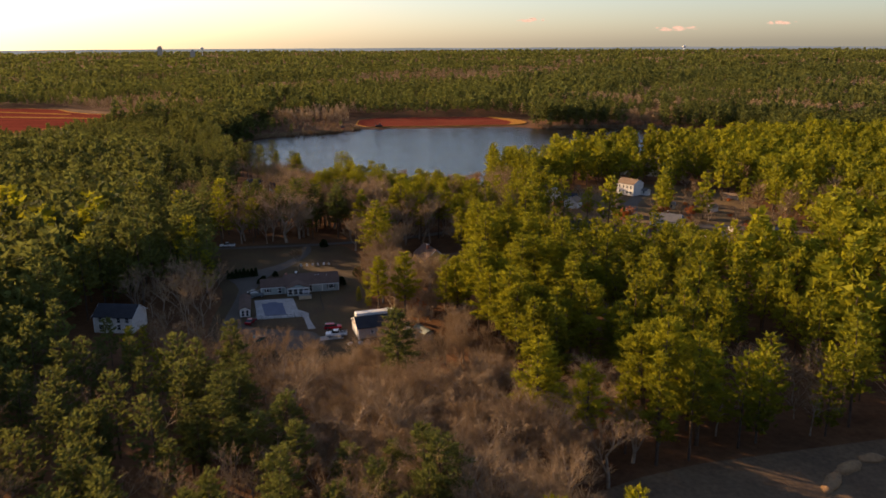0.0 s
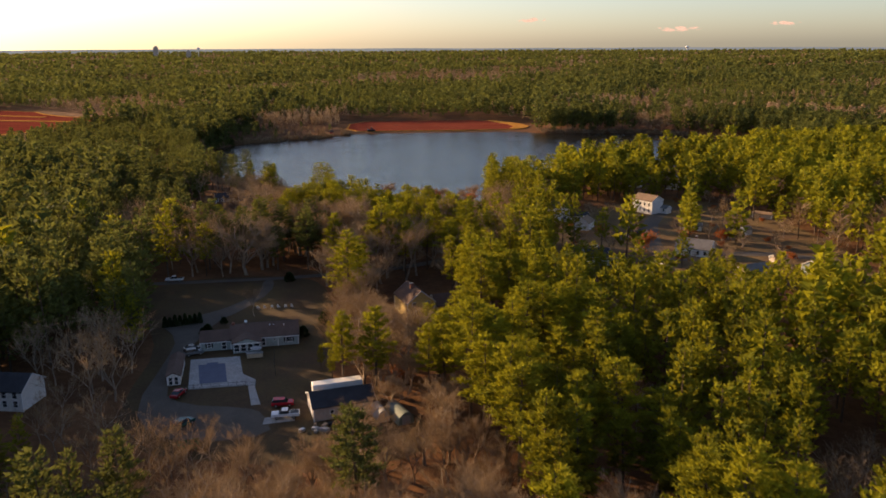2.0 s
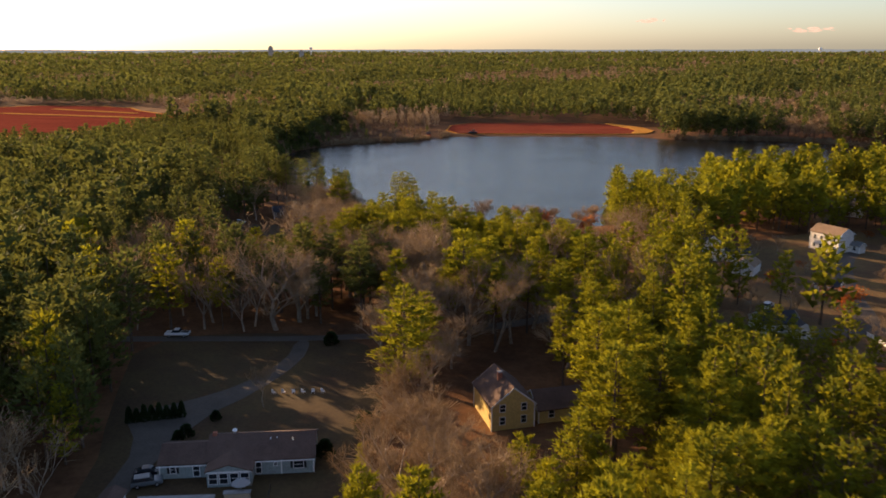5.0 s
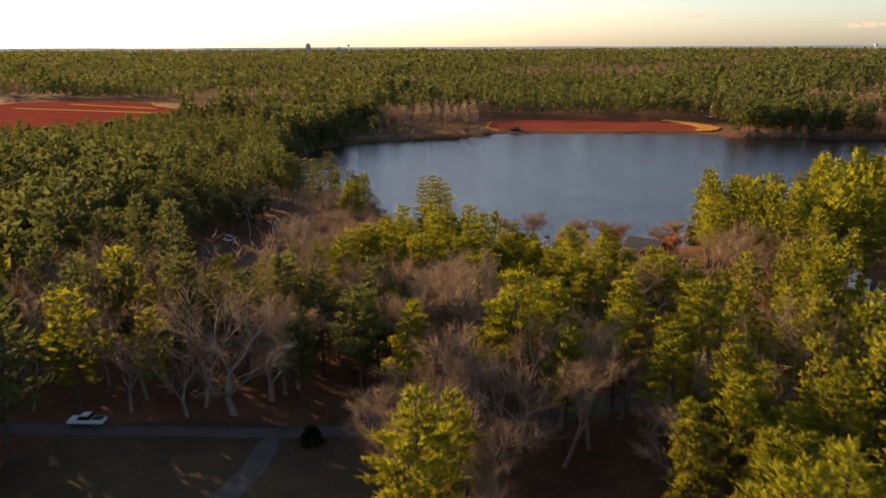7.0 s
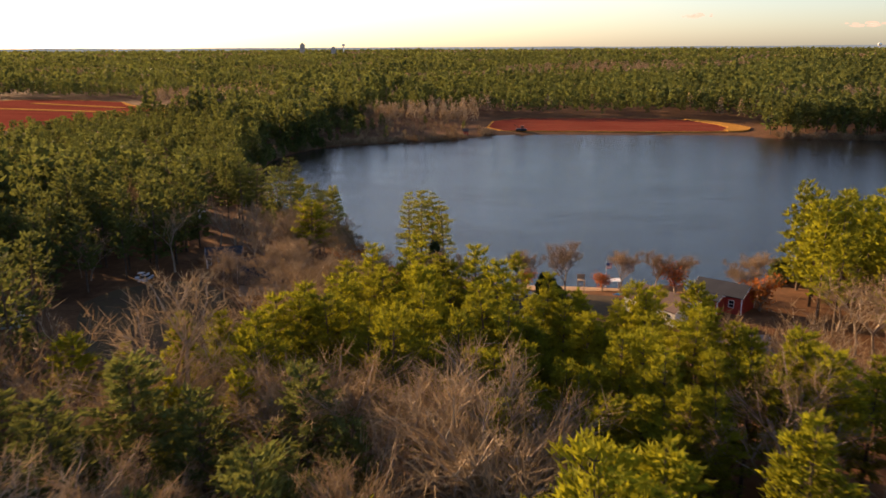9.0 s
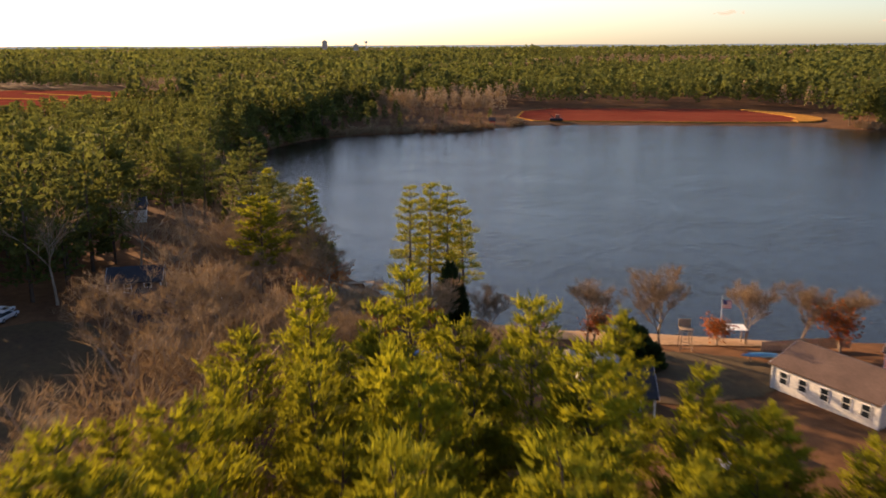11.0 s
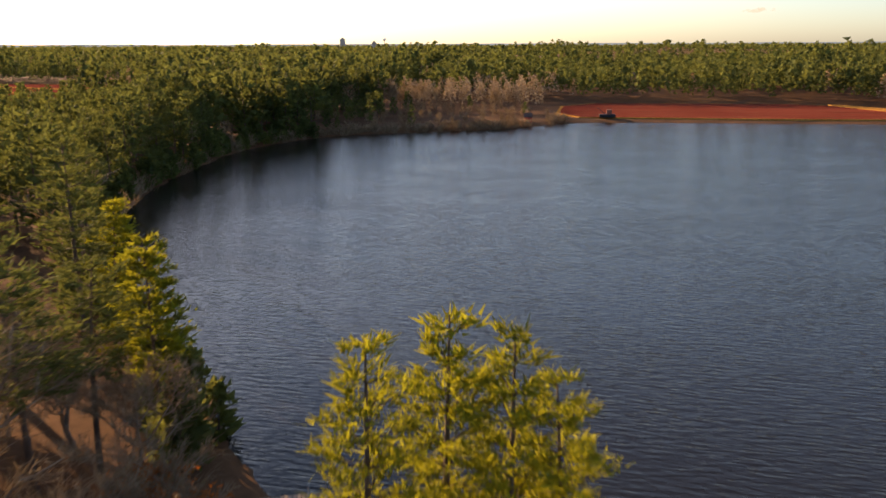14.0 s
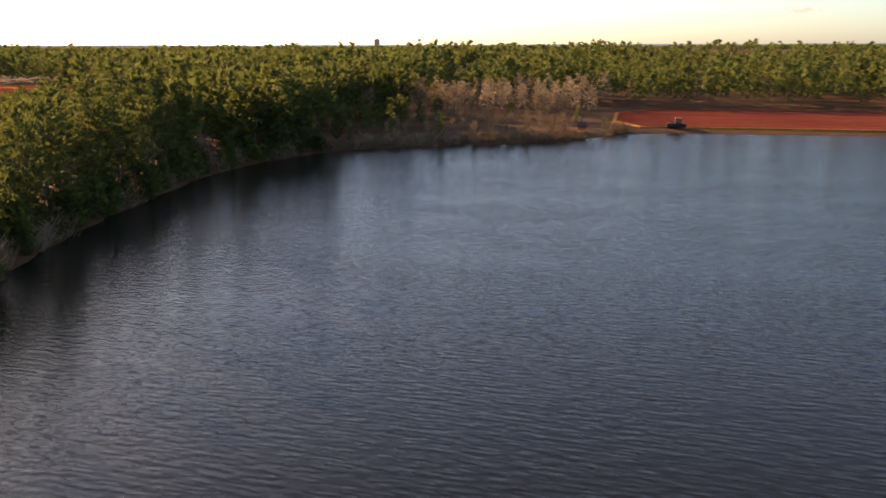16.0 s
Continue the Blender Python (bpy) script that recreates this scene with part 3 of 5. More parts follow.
tall[(sight < -0.40) & (sight > -1.0) & (ny_ > 520) & (ny_ < 800)] *= 0.66
zs = land(nx_, ny_)
order = np.argsort(dist)
pine_near = [i for i in order if not isbare[i]][:300]
bare_near = [i for i in order if isbare[i]][:230]
for i in pine_near:
    # the same white pines, given the darkened needles where they stand in shade
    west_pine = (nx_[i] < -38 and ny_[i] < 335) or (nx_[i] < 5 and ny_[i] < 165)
    plant("pine_tree", SHADED_PINES[i % 3] if west_pine else FINE_PINES[i % 3] if 340 < ny_[i] < 410 and dist[i] < 32 else PINES[i % 6], nx_[i], ny_[i], tall[i], 20, "tall white pine with shade put into its needle colour" if west_pine else "tall white pine with layered yellow-green needles", "pine", "pines of the wood", wide=(1.02 if stand[i] else 1.22) * rng.uniform(0.85, 1.15))
for i in bare_near:
    plant("bare_tree", BARES[i % 4], nx_[i], ny_[i], tall[i] * 1.05, 16, "leafless grey-brown broad-leaved tree", "tree", "bare trees of the wood", wide=1.3)
# trees that stand alone on the shore
for x, y, h, k in ((-58.0, 438.5, 20.2, 0), (-56.0, 442.5, 21.2, 2), (-53.2, 442.2, 20.4, 0), (-51.0, 444.0, 18.6, 1)):
    plant("shore_pine", SHORE_PINES[k], x, y, h, 20, "tall open pine at the pond shore", "pine", "shore pines", wide=1.08)
for x, y, h, k in ((-101.5, 479.0, 22.5, 0), (-110.0, 474.0, 20.0, 1), (-113.5, 472.5, 21.5, 0), (-117.0, 478.0, 20.5, 0), (-83.5, 450.5, 19.5, 1), (-85.5, 459.0, 16.5, 1)):
    plant("shore_pine", OPEN_PINES[k], x, y, h, 20, "tall dark pine with a bare lower trunk at the pond shore", "pine", "open shore pines", wide=1.15)
for x, y, h in ((-66.0, 412.0, 8.5), (-25.0, 243.0, 7.0), (-23.5, 236.0, 8.5), (-25.5, 230.0, 6.0), (-22.0, 224.0, 7.0)):
    plant("young_pine", FINE_PINES[int(x * 7) % 3], x, y, h, 20, "bright yellow-green young pine in the garden", "pine", "garden pines")
for x, y, h, k in ((-84.0, 408.0, 13.0, 1), (-77.0, 412.0, 13.5, 3), (-73.0, 405.0, 13.0, 1), (-66.0, 409.0, 12.0, 3), (-91.0, 412.0, 12.0, 0), (-96.0, 462.0, 12.0, 0), (-86.0, 446.0, 12.0, 1), (-73.0, 420.0, 10.0, 1), (-81.0, 432.0, 11.0, 0), (-76.0, 444.0, 9.0, 3), (-70.0, 410.0, 10.0, 0), (-90.0, 462.0, 10.0, 3), (-98.0, 450.0, 11.0, 1),
                   (-52.5, 434.0, 8.0, 3), (-55.0, 432.0, 7.0, 0), (-45.0, 432.0, 8.0, 3), (-42.0, 420.0, 7.0, 1), (-32.0, 434.0, 9.5, 1), (-22.3, 433.5, 11.5, 3), (-10.5, 439.5, 9.5, 3), (-3.0, 440.0, 9.5, 3), (3.0, 441.0, 8.5, 1), (-62.0, 408.0, 11.0, 1), (-58.0, 413.0, 9.0, 3), (-68.0, 404.0, 12.0, 3), (-48.0, 415.0, 7.5, 0),
                   (-18.0, 252.0, 14.0, 1), (-20.5, 261.0, 12.0, 0), (-12.5, 192.0, 11.0, 1), (14.0, 432.0, 9.0, 0), (18.0, 440.0, 9.5, 3), (-50.0, 268.0, 9.0, 2), (-15.0, 234.0, 10.5, 1), (-9.0, 226.0, 10.0, 0), (-4.0, 216.0, 10.0, 3), (-14.0, 245.0, 11.5, 1), (-3.0, 236.0, 9.5, 0), (3.0, 224.0, 10.0, 1), (-7.0, 206.0, 9.0, 3), (2.0, 203.0, 8.5, 0), (-12.0, 216.0, 8.0, 0), (-79.0, 419.0, 14.5, 1), (-75.0, 451.0, 9.5, 1), (-81.0, 458.0, 11.0, 0), (-62.0, 428.0, 8.0, 3), (-66.5, 421.0, 11.0, 1)):
    broom = y > 430 and x > -50
    plant("garden_tree", (BROOMS[k % 2] if broom else GARDEN_BARES[k]), x, y, h, 16, "upright leafless tree with dense golden twigs" if broom else "spreading leafless tree with fine tan twigs", "tree", "bare garden trees", wide=1.25)
for x, y, h in ((-60.0, 431.0, 4.5), (-62.5, 434.0, 4.0), (-76.5, 447.0, 4.5), (-78.5, 455.0, 5.0), (-58.5, 427.0, 3.5), (-74.0, 452.0, 5.0), (-54.0, 436.5, 3.5), (-14.5, 437.0, 4.5), (1.0, 436.5, 7.0), (16.0, 425.0, 7.5), (-31.0, 434.5, 5.0), (78.0, 340.0, 8.0), (96.0, 352.0, 6.0), (66.0, 365.0, 5.0),
                (24.0, 330.0, 6.0), (-6.0, 222.0, 5.0), (31.0, 150.0, 8.0), (110.0, 352.0, 6.0)):
    plant("rust_tree", RUSTS[int(x) % 2], x, y, h, 8, "small tree with rust-orange leaves", "tree", "rust-leaved trees")
vx, vy = grid(44, 150, 304, 436, 10.5)
ok = inside(vx, vy, VILLAGE)
for poly in KEEP_OFF:
    ok &= ~inside(vx, vy, poly)
for (ax, ay), (bx, by) in ROADS:
    f = np.clip(((vx - ax) * (bx - ax) + (vy - ay) * (by - ay)) / ((bx - ax) ** 2 + (by - ay) ** 2), 0, 1)
    ok &= np.hypot(ax + f * (bx - ax) - vx, ay + f * (by - ay) - vy) > 5
for x, y, r in HOUSE_SPOTS:
    ok &= np.hypot(vx - x, vy - y) > r * 0.85
for k, (x, y) in enumerate(zip(vx[ok], vy[ok])):
    if k % 4 == 0:
        plant("rust_shrub", RUSTS[k % 2], x, y, rng.uniform(2.0, 4.0), 8, "low rust-orange shrub between the houses", "shrub", "village shrubs", wide=1.3)
    elif k % 4 < 3:
        plant("village_tree", BARES[k % 4], x, y, rng.uniform(5, 9), 16, "small leafless tree between the houses", "tree", "village trees", wide=1.2)
done = set(pine_near) | set(bare_near)
edge = edge_distance(nx_, ny_, SHORE)
close = (dist < 92) | ((edge < 26) & (ny_ < 640) & (nx_ < 60))
mid = [i for i in range(len(nx_)) if i not in done and close[i]]
out = [i for i in range(len(nx_)) if i not in done and not close[i] and rng.random() < 0.86]
def shore_brush():
    """Low twiggy brush along the water's edge."""
    ring = np.concatenate([SHORE, SHORE[:1]])
    sp = []
    for (ax, ay), (bx, by) in zip(ring, ring[1:]):
        n = max(1, int(math.hypot(bx - ax, by - ay) / 0.95))
        for k in range(n):
            f = (k + rng.random()) / n
            x, y = ax + f * (bx - ax), ay + f * (by - ay)
            out = np.array([x, y]) - SHORE.mean(0)
            out /= np.linalg.norm(out)
            x, y = x + out[0] * (off := rng.uniform(-0.8, 5)), y + out[1] * off
            if -80 < x < 90 and 770 < y or (-99 < x < -86 and 748 < y < 764) or (-80 < x < 24 and y < 470):
                continue
            sp.append((x, y, height(x, y), rng.uniform(0.28, 0.55), rng.integers(0, 4 if y < 690 else 2)))
    tw = [flat_template(bush(70), (0, 3)) for _ in range(2)] + [flat_template(pine(14, 110, 2.2, slim=0.85, wood=False, bare=0.04, broad=4.5), (0, 1)) for _ in range(2)]
    return woods("shore_brush", "tangled brown brush along the water", sp, tw, SHADED_MATS)


def far_clump(n, size, tall=19, broad=4.2):
    p = Pile()
    s = rng.uniform(0, 1, n) ** 0.8
    a = rng.uniform(0, 6.28, n)
    r = broad * (1 - s) ** 0.6 * rng.uniform(0.5, 1.0, n)
    base = np.stack([np.cos(a) * r, np.sin(a) * r, tall * (0.3 + 0.66 * s)], 1)
    out = np.stack([np.cos(a), np.sin(a), np.full(n, 0.45)], 1)
    p.leaves(base, np.stack([-np.sin(a), np.cos(a), np.zeros(n)], 1) * rng.choice([-1, 1], n)[:, None] + rng.normal(0, 0.7, (n, 3)), size * rng.uniform(0.7, 1.3, n), size * 0.95, face=out + rng.normal(0, 0.3, (n, 3)))
    return p



def twiggy(n):
    """A far leafless tree: a stem and a round head of long thin twigs."""
    stem = Pile()
    stem.add(*tube_np((0, 0, 0), (0, 0, 10), 0.22, 0.08, 3))
    head = Pile()
    a, s = rng.uniform(0, 6.28, n), rng.uniform(0, 1, n)
    base = np.stack([np.cos(a) * 1.6 * s, np.sin(a) * 1.6 * s, 5 + 7 * rng.uniform(0, 1, n)], 1)
    head.leaves(base, np.stack([np.cos(a), np.sin(a), rng.uniform(0.2, 1.8, n)], 1), rng.uniform(2, 4, n), 0.28)
    return stem, head


def bush(n):
    """A thicket: stems and twigs that rise from the ground all round."""
    stem = Pile()
    stem.add(*tube_np((0, 0, -0.5), (0, 0, 5), 0.15, 0.05, 3))
    head = Pile()
    a, s = rng.uniform(0, 6.28, n), rng.uniform(0, 1, n)
    base = np.stack([np.cos(a) * 3.0 * s, np.sin(a) * 3.0 * s, 6.5 * rng.uniform(0, 1, n) ** 1.5 - 0.4], 1)
    head.leaves(base, np.stack([np.cos(a), np.sin(a), rng.uniform(0.4, 2.2, n)], 1), rng.uniform(2, 4.5, n), 0.55)
    return stem, head


MATS = [BARK, NEEDLES, GREYBARK, TWIGS]
SHADED_MATS = [BARK, SHADED_NEEDLES, GREYBARK, TWIGS]
T_MID = [flat_template(pine(20, 720, 1.0, slim=0.62, wood=False, broad=b, bare=h), (0, 1)) for b, h in ((4.4, 0.2), (4.9, 0.3), (4.0, 0.14), (4.7, 0.34))]
T_MID += [flat_template(bare_tree(16, 420, 3, split=0.3, spread=w), (2, 3)) for w in (0.5, 0.65)]
T_OUT = [flat_template(pine(20, 190, 1.7, slim=0.9, wood=False, broad=b, bare=h), (0, 1)) for b, h in ((4.5, 0.2), (5.0, 0.3), (4.2, 0.12), (4.8, 0.34))]
T_OUT += [flat_template(twiggy(130), (0, 3)) for _ in range(2)]


def spots(ids, px, py, pz, talls, bare):
    return [(px[i], py[i], pz[i], talls[i] * (1.3 if bare[i] else 1) / (16 * 1.25 if bare[i] else 20), 4 + i % 2 if bare[i] else i % 4) for i in ids]


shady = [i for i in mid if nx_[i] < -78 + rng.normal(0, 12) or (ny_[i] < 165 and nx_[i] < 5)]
woods("pine_woods", "pine and bare woods west of the clearing, pines in shade tones", spots(shady, nx_, ny_, zs, tall, isbare), T_MID, SHADED_MATS)
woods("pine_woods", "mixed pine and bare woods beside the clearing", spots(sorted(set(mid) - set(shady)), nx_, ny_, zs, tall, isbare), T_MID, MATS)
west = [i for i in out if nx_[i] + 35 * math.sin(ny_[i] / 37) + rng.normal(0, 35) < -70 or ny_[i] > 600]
woods("pine_woods", "dense pine woods west of the pond, shade in the needle tones", spots(west, nx_, ny_, zs, tall, isbare), T_OUT, SHADED_MATS)
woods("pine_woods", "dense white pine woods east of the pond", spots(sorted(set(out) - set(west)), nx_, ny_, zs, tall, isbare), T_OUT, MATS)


def far_woods(y0, y1, step, n, size, grow, label):
    a, b = grid(-y1, 0.6 * y1 + 100, 0.68 * y0, y1, step, True)
    rr = np.hypot(a, b)
    ok = free(a, b, 1.0) & (rr > y0) & (rr < y1)
    a, b = a[ok], b[ok]
    bare = rng.random(len(a)) < bareness(a, b)
    z = land(a, b)
    temps = []
    for mat in (1, 1, 1, 3):
        v, t, _ = far_clump(n, size if mat == 1 else size * 0.7).arrays()
        temps.append((v, t, np.full(len(t), mat)))
    mix = [0.6, 0.8, 0.95, 1.05, 1.3] if y0 < 2000 else [0.85, 0.95, 1.0]
    sp = [(a[i], b[i], z[i], (rng.uniform(0.72, 0.95) if bare[i] else rng.choice(mix) * rng.uniform(0.88, 1.12)) * grow * (1 + (0.2 if y0 < 2000 else 0.05) * math.sin(a[i] * 0.017 + 2 * math.sin(b[i] * 0.006)) * math.sin(b[i] * 0.013 + 1)), 3 if bare[i] else i % 3) for i in range(len(a))]
    return woods("far_woods", label, sp, temps, SHADED_MATS)


far_woods(800, 1250, 8.6, 56, 1.9, 1.0, "pine woods beyond the pond")
far_woods(1250, 2100, 12, 24, 3.0, 1.1, "distant pine woods")
far_woods(2100, 4800, 32, 22, 6.0, 1.1, "woods on the horizon")
shore_brush()

# the woods go on beside and behind the flight
bx_, by_ = np.meshgrid(np.arange(-420, 420, 9.0), np.arange(-130, 640, 9.0))
bx_, by_ = bx_.ravel() + rng.uniform(-4, 4, bx_.size), by_.ravel() + rng.uniform(-4, 4, by_.size)
ok = ((np.abs(bx_ + 0.05 * by_) >= 0.61 * np.maximum(by_, 0) + 55) | (by_ < 55)) & free(bx_, by_)
bx_, by_ = bx_[ok], by_[ok]
bz_ = land(bx_, by_)
side_trees = []
for _ in range(3):
    v, t, _m = far_clump(30, 3.0).arrays()
    side_trees.append((v, t, np.full(len(t), 1)))
woods("pine_woods", "pine woods beside the clearing and the dirt lot", [(bx_[i], by_[i], bz_[i], rng.uniform(0.8, 1.3), i % 3) for i in range(len(bx_))], side_trees, MATS)

# ---------------------------------------------------------------- buildings


def clapboard(name, tone):
    m = surface(name, tuple(0.85 * c for c in tone), tone, 0.6, 0.7, 0.0, 6)
    nt = m.node_tree
    w = nt.nodes.new("ShaderNodeTexWave")
    w.wave_type, w.bands_direction, w.wave_profile = "BANDS", "Z", "SAW"
    w.inputs["Scale"].default_value = 1.1
    nt.links.new(nt.nodes.new("ShaderNodeNewGeometry").outputs["Position"], w.inputs["Vector"])
    b = nt.nodes.new("ShaderNodeBump")
    b.inputs["Strength"].default_value, b.inputs["Distance"].default_value = 0.5, 0.03
    nt.links.new(w.outputs["Fac"], b.inputs["Height"])
    nt.links.new(b.outputs[0], nt.nodes["Principled BSDF"].inputs["Normal"])
    return m


def paint(name, tone, rough=0.45, metal=0.0):
    return surface(name, tuple(0.88 * c for c in tone), tone, 1.5, rough, 0.02, 6, metal, coords="object")


SIDING = {"grey": clapboard("grey_clapboard", (0.31, 0.37, 0.36)), "white": clapboard("white_clapboard", (0.78, 0.75, 0.70)), "tan": clapboard("tan_siding", (0.50, 0.42, 0.35)),
          "yellow": clapboard("yellow_clapboard", (0.62, 0.46, 0.17)), "red": clapboard("red_siding", (0.42, 0.05, 0.035)), "shingle": clapboard("weathered_shingle", (0.36, 0.33, 0.30)),
          "brown": clapboard("brown_siding", (0.16, 0.10, 0.07))}
ROOFS = {"brown": surface("brown_shingles", (0.085, 0.052, 0.04), (0.135, 0.085, 0.065), 0.35, 0.9, 0.3, 14), "slate": surface("dark_shingles", (0.022, 0.024, 0.03), (0.042, 0.044, 0.052), 0.35, 0.85, 0.3, 14),
         "grey": surface("grey_shingles", (0.13, 0.125, 0.12), (0.22, 0.21, 0.2), 0.35, 0.9, 0.3, 14), "tan": surface("tan_shingles", (0.20, 0.135, 0.085), (0.29, 0.20, 0.13), 0.35, 0.9, 0.3, 14)}
TRIM = paint("white_trim", (0.80, 0.80, 0.78), 0.5)
DARKTRIM = paint("black_shutters", (0.02, 0.02, 0.022), 0.5)
BRICK = surface("chimney_brick", (0.25, 0.09, 0.06), (0.36, 0.14, 0.09), 2.0, 0.9, 0.2)
METAL = paint("galvanised_metal", (0.45, 0.46, 0.47), 0.4, 0.7)
BLACK = paint("black_rubber", (0.02, 0.02, 0.02), 0.8)
WOOD = surface("weathered_planks", (0.26, 0.18, 0.12), (0.42, 0.31, 0.21), 1.0, 0.85, 0.1, 8, stretch=(1, 1, 1))
CANVAS = paint("grey_canvas", (0.30, 0.30, 0.30), 0.8)
TANCANVAS = paint("tan_canvas", (0.46, 0.38, 0.25), 0.8)
TARP = paint("blue_tarp", (0.05, 0.16, 0.38), 0.55)
BOXWOOD = paint("tan_panel", (0.5, 0.41, 0.29), 0.7)


def glass_material():
    m = bpy.data.materials.new("window_glass")
    m.use_nodes = True
    p = m.node_tree.nodes["Principled BSDF"]
    p.inputs["Base Color"].default_value = (0.02, 0.025, 0.03, 1)
    p.inputs["Roughness"].default_value = 0.05
    return m


GLASS = glass_material()


def on_wall(bm, side, w, d, u, z):
    """Turns what was built on the plane y = 0, facing -y, to one wall of a w x d house."""
    m = {"s": pose(u, -d / 2, z), "n": pose(-u, d / 2, z, 0, 0, 180), "w": pose(-w / 2, -u, z, 0, 0, -90), "e": pose(w / 2, u, z, 0, 0, 90)}[side]
    bmesh.ops.transform(bm, matrix=m, verts=bm.verts[:])
    return bm


def window(parent, side, w, d, u, z, ww=1.0, hh=1.3, shutters=False, name="window"):
    fr = bmesh.new()
    t = 0.11
    for x0, z0, x1, z1 in ((-ww / 2 - t, -t, ww / 2 + t, 0), (-ww / 2 - t, hh, ww / 2 + t, hh + t), (-ww / 2 - t, 0, -ww / 2, hh), (ww / 2, 0, ww / 2 + t, hh), (-ww / 2, hh * 0.48, ww / 2, hh * 0.53)):
        box(x0, -0.07, z0, x1, 0.02, z1, bm=fr)
    win = part(name, on_wall(fr, side, w, d, u, z), TRIM, parent, "white window frame")
    part("pane", on_wall(box(-ww / 2, -0.025, 0, ww / 2, 0.01, hh), side, w, d, u, z), GLASS, win, "dark reflecting glass")
    if shutters:
        for s in (-1, 1):
            c = s * (ww / 2 + t + 0.22)
            part("shutter", on_wall(box(c - 0.19, -0.05, -0.02, c + 0.19, 0.01, hh + 0.02), side, w, d, u, z), DARKTRIM, parent, "black shutter")
    return win


def gable_walls(w, d, h, rise, axis="x"):
    bm = bmesh.new()
    if axis == "x":
        prof = [(-d / 2, -0.4), (d / 2, -0.4), (d / 2, h), (0, h + rise), (-d / 2, h)]
        ends = [[bm.verts.new((x, p, q)) for p, q in prof] for x in (-w / 2, w / 2)]
    else:
        prof = [(-w / 2, -0.4), (w / 2, -0.4), (w / 2, h), (0, h + rise), (-w / 2, h)]
        ends = [[bm.verts.new((p, y, q)) for p, q in prof] for y in (d / 2, -d / 2)]
    bm.faces.new(ends[0][::-1])
    bm.faces.new(ends[1])
    for k in range(5):
        j = (k + 1) % 5
        bm.faces.new((ends[0][k], ends[0][j], ends[1][j], ends[1][k]))
    bmesh.ops.recalc_face_normals(bm, faces=bm.faces[:])
    return bm


def gable_roof(w, d, h, rise, over=0.35, thick=0.18, axis="x"):
    """Two slabs that meet in the ridge."""
    bm = bmesh.new()
    run, length = (d, w) if axis == "x" else (w, d)
    slope = rise / (run / 2)
    a, e = length / 2 + over, run / 2 + over
    prof = [(-e, h - slope * over), (0, h + rise), (e, h - slope * over), (e, h - slope * over + thick), (0, h + rise + thick * 1.15), (-e, h - slope * over + thick)]
    ends = []
    for s in (-a, a):
        ends.append([bm.verts.new((s, p, q) if axis == "x" else (p, -s, q)) for p, q in prof])
    for k in range(6):
        j = (k + 1) % 6
        bm.faces.new((ends[0][k], ends[0][j], ends[1][j], ends[1][k]))
    for en in ends:
        bm.faces.new((en[0], en[1], en[4], en[5]))
        bm.faces.new((en[1], en[2], en[3], en[4]))
    bmesh.ops.recalc_face_normals(bm, faces=bm.faces[:])
    for v in bm.verts:
        v.co.z += 0.01
    return bm


def rake_boards(parent, w, d, h, rise, over=0.35):
    for s in (-1, 1):
        bm = bmesh.new()
        x = s * (w / 2 + over + 0.012)
        slope = rise / (d / 2)
        e = d / 2 + over
        for q in (-1, 1):
            lo, hi = Vector((x, q * e, h - slope * over)), Vector((x, 0, h + rise))
            vs = [bm.verts.new(p + Vector((0, 0, dz))) for p, dz in ((lo, -0.08), (hi, -0.08), (hi, 0.2), (lo, 0.2))]
            f = bm.faces.new(vs)
            ex = bmesh.ops.extrude_face_region(bm, geom=[f])
            bmesh.ops.translate(bm, vec=(s * 0.03, 0, 0), verts=[g for g in ex["geom"] if isinstance(g, bmesh.types.BMVert)])
        bmesh.ops.recalc_face_normals(bm, faces=bm.faces[:])
        part("rake_board", bm, TRIM, parent)


def house(name, label, x, y, turn, w, d, h, rise, wall, roof, windows=(), doors=(), chimney=None, z=None, category="house"):
    ob = thing(name, label, category, x, y, height(x, y) + 0.1 if z is None else z, turn)
    part("wall", gable_walls(w, d, h, rise), SIDING[wall], ob)
    part("roof", gable_roof(w, d, h, rise), ROOFS[roof], ob)
    rake_boards(ob, w, d, h, rise)
    for sx in (-1, 1):
        for sy in (-1, 1):
            part("corner_board", box(sx * w / 2 - 0.1, sy * d / 2 - 0.1, -0.3, sx * w / 2 + 0.1, sy * d / 2 + 0.1, h - 0.05), TRIM, ob)
    for row in windows:
        window(ob, row[0], w, d, *row[1:])
    for side, u, dw, dh in doors:
        dr = part("door", on_wall(box(-dw / 2, -0.06, 0.05, dw / 2, 0.02, dh, 0.02), side, w, d, u, 0), TRIM, ob, "white door")
        part("knob", on_wall(box(dw / 2 - 0.18, -0.11, 1.0, dw / 2 - 0.1, -0.055, 1.08), side, w, d, u, 0), METAL, dr)
    if chimney:
        cx, cy = chimney
        ch = part("chimney", box(cx - 0.4, cy - 0.4, h, cx + 0.4, cy + 0.4, h + rise + 0.9, 0.03), BRICK, ob, "red brick chimney")
        part("cap", box(cx - 0.48, cy - 0.48, h + rise + 0.902, cx + 0.48, cy + 0.48, h + rise + 1.02), CONCRETE, ch)
    return ob


# the long ranch house at the clearing, with its wing and sunroom
ranch = thing("ranch_house", "long grey ranch house with brown shingle roof and sunroom", "house", -57.0, 240.6, 3.05, 13)


def moved(bm, x, y, z=0, turn=0):
    bmesh.ops.transform(bm, matrix=pose(x, y, z, 0, 0, turn), verts=bm.verts[:])
    return bm


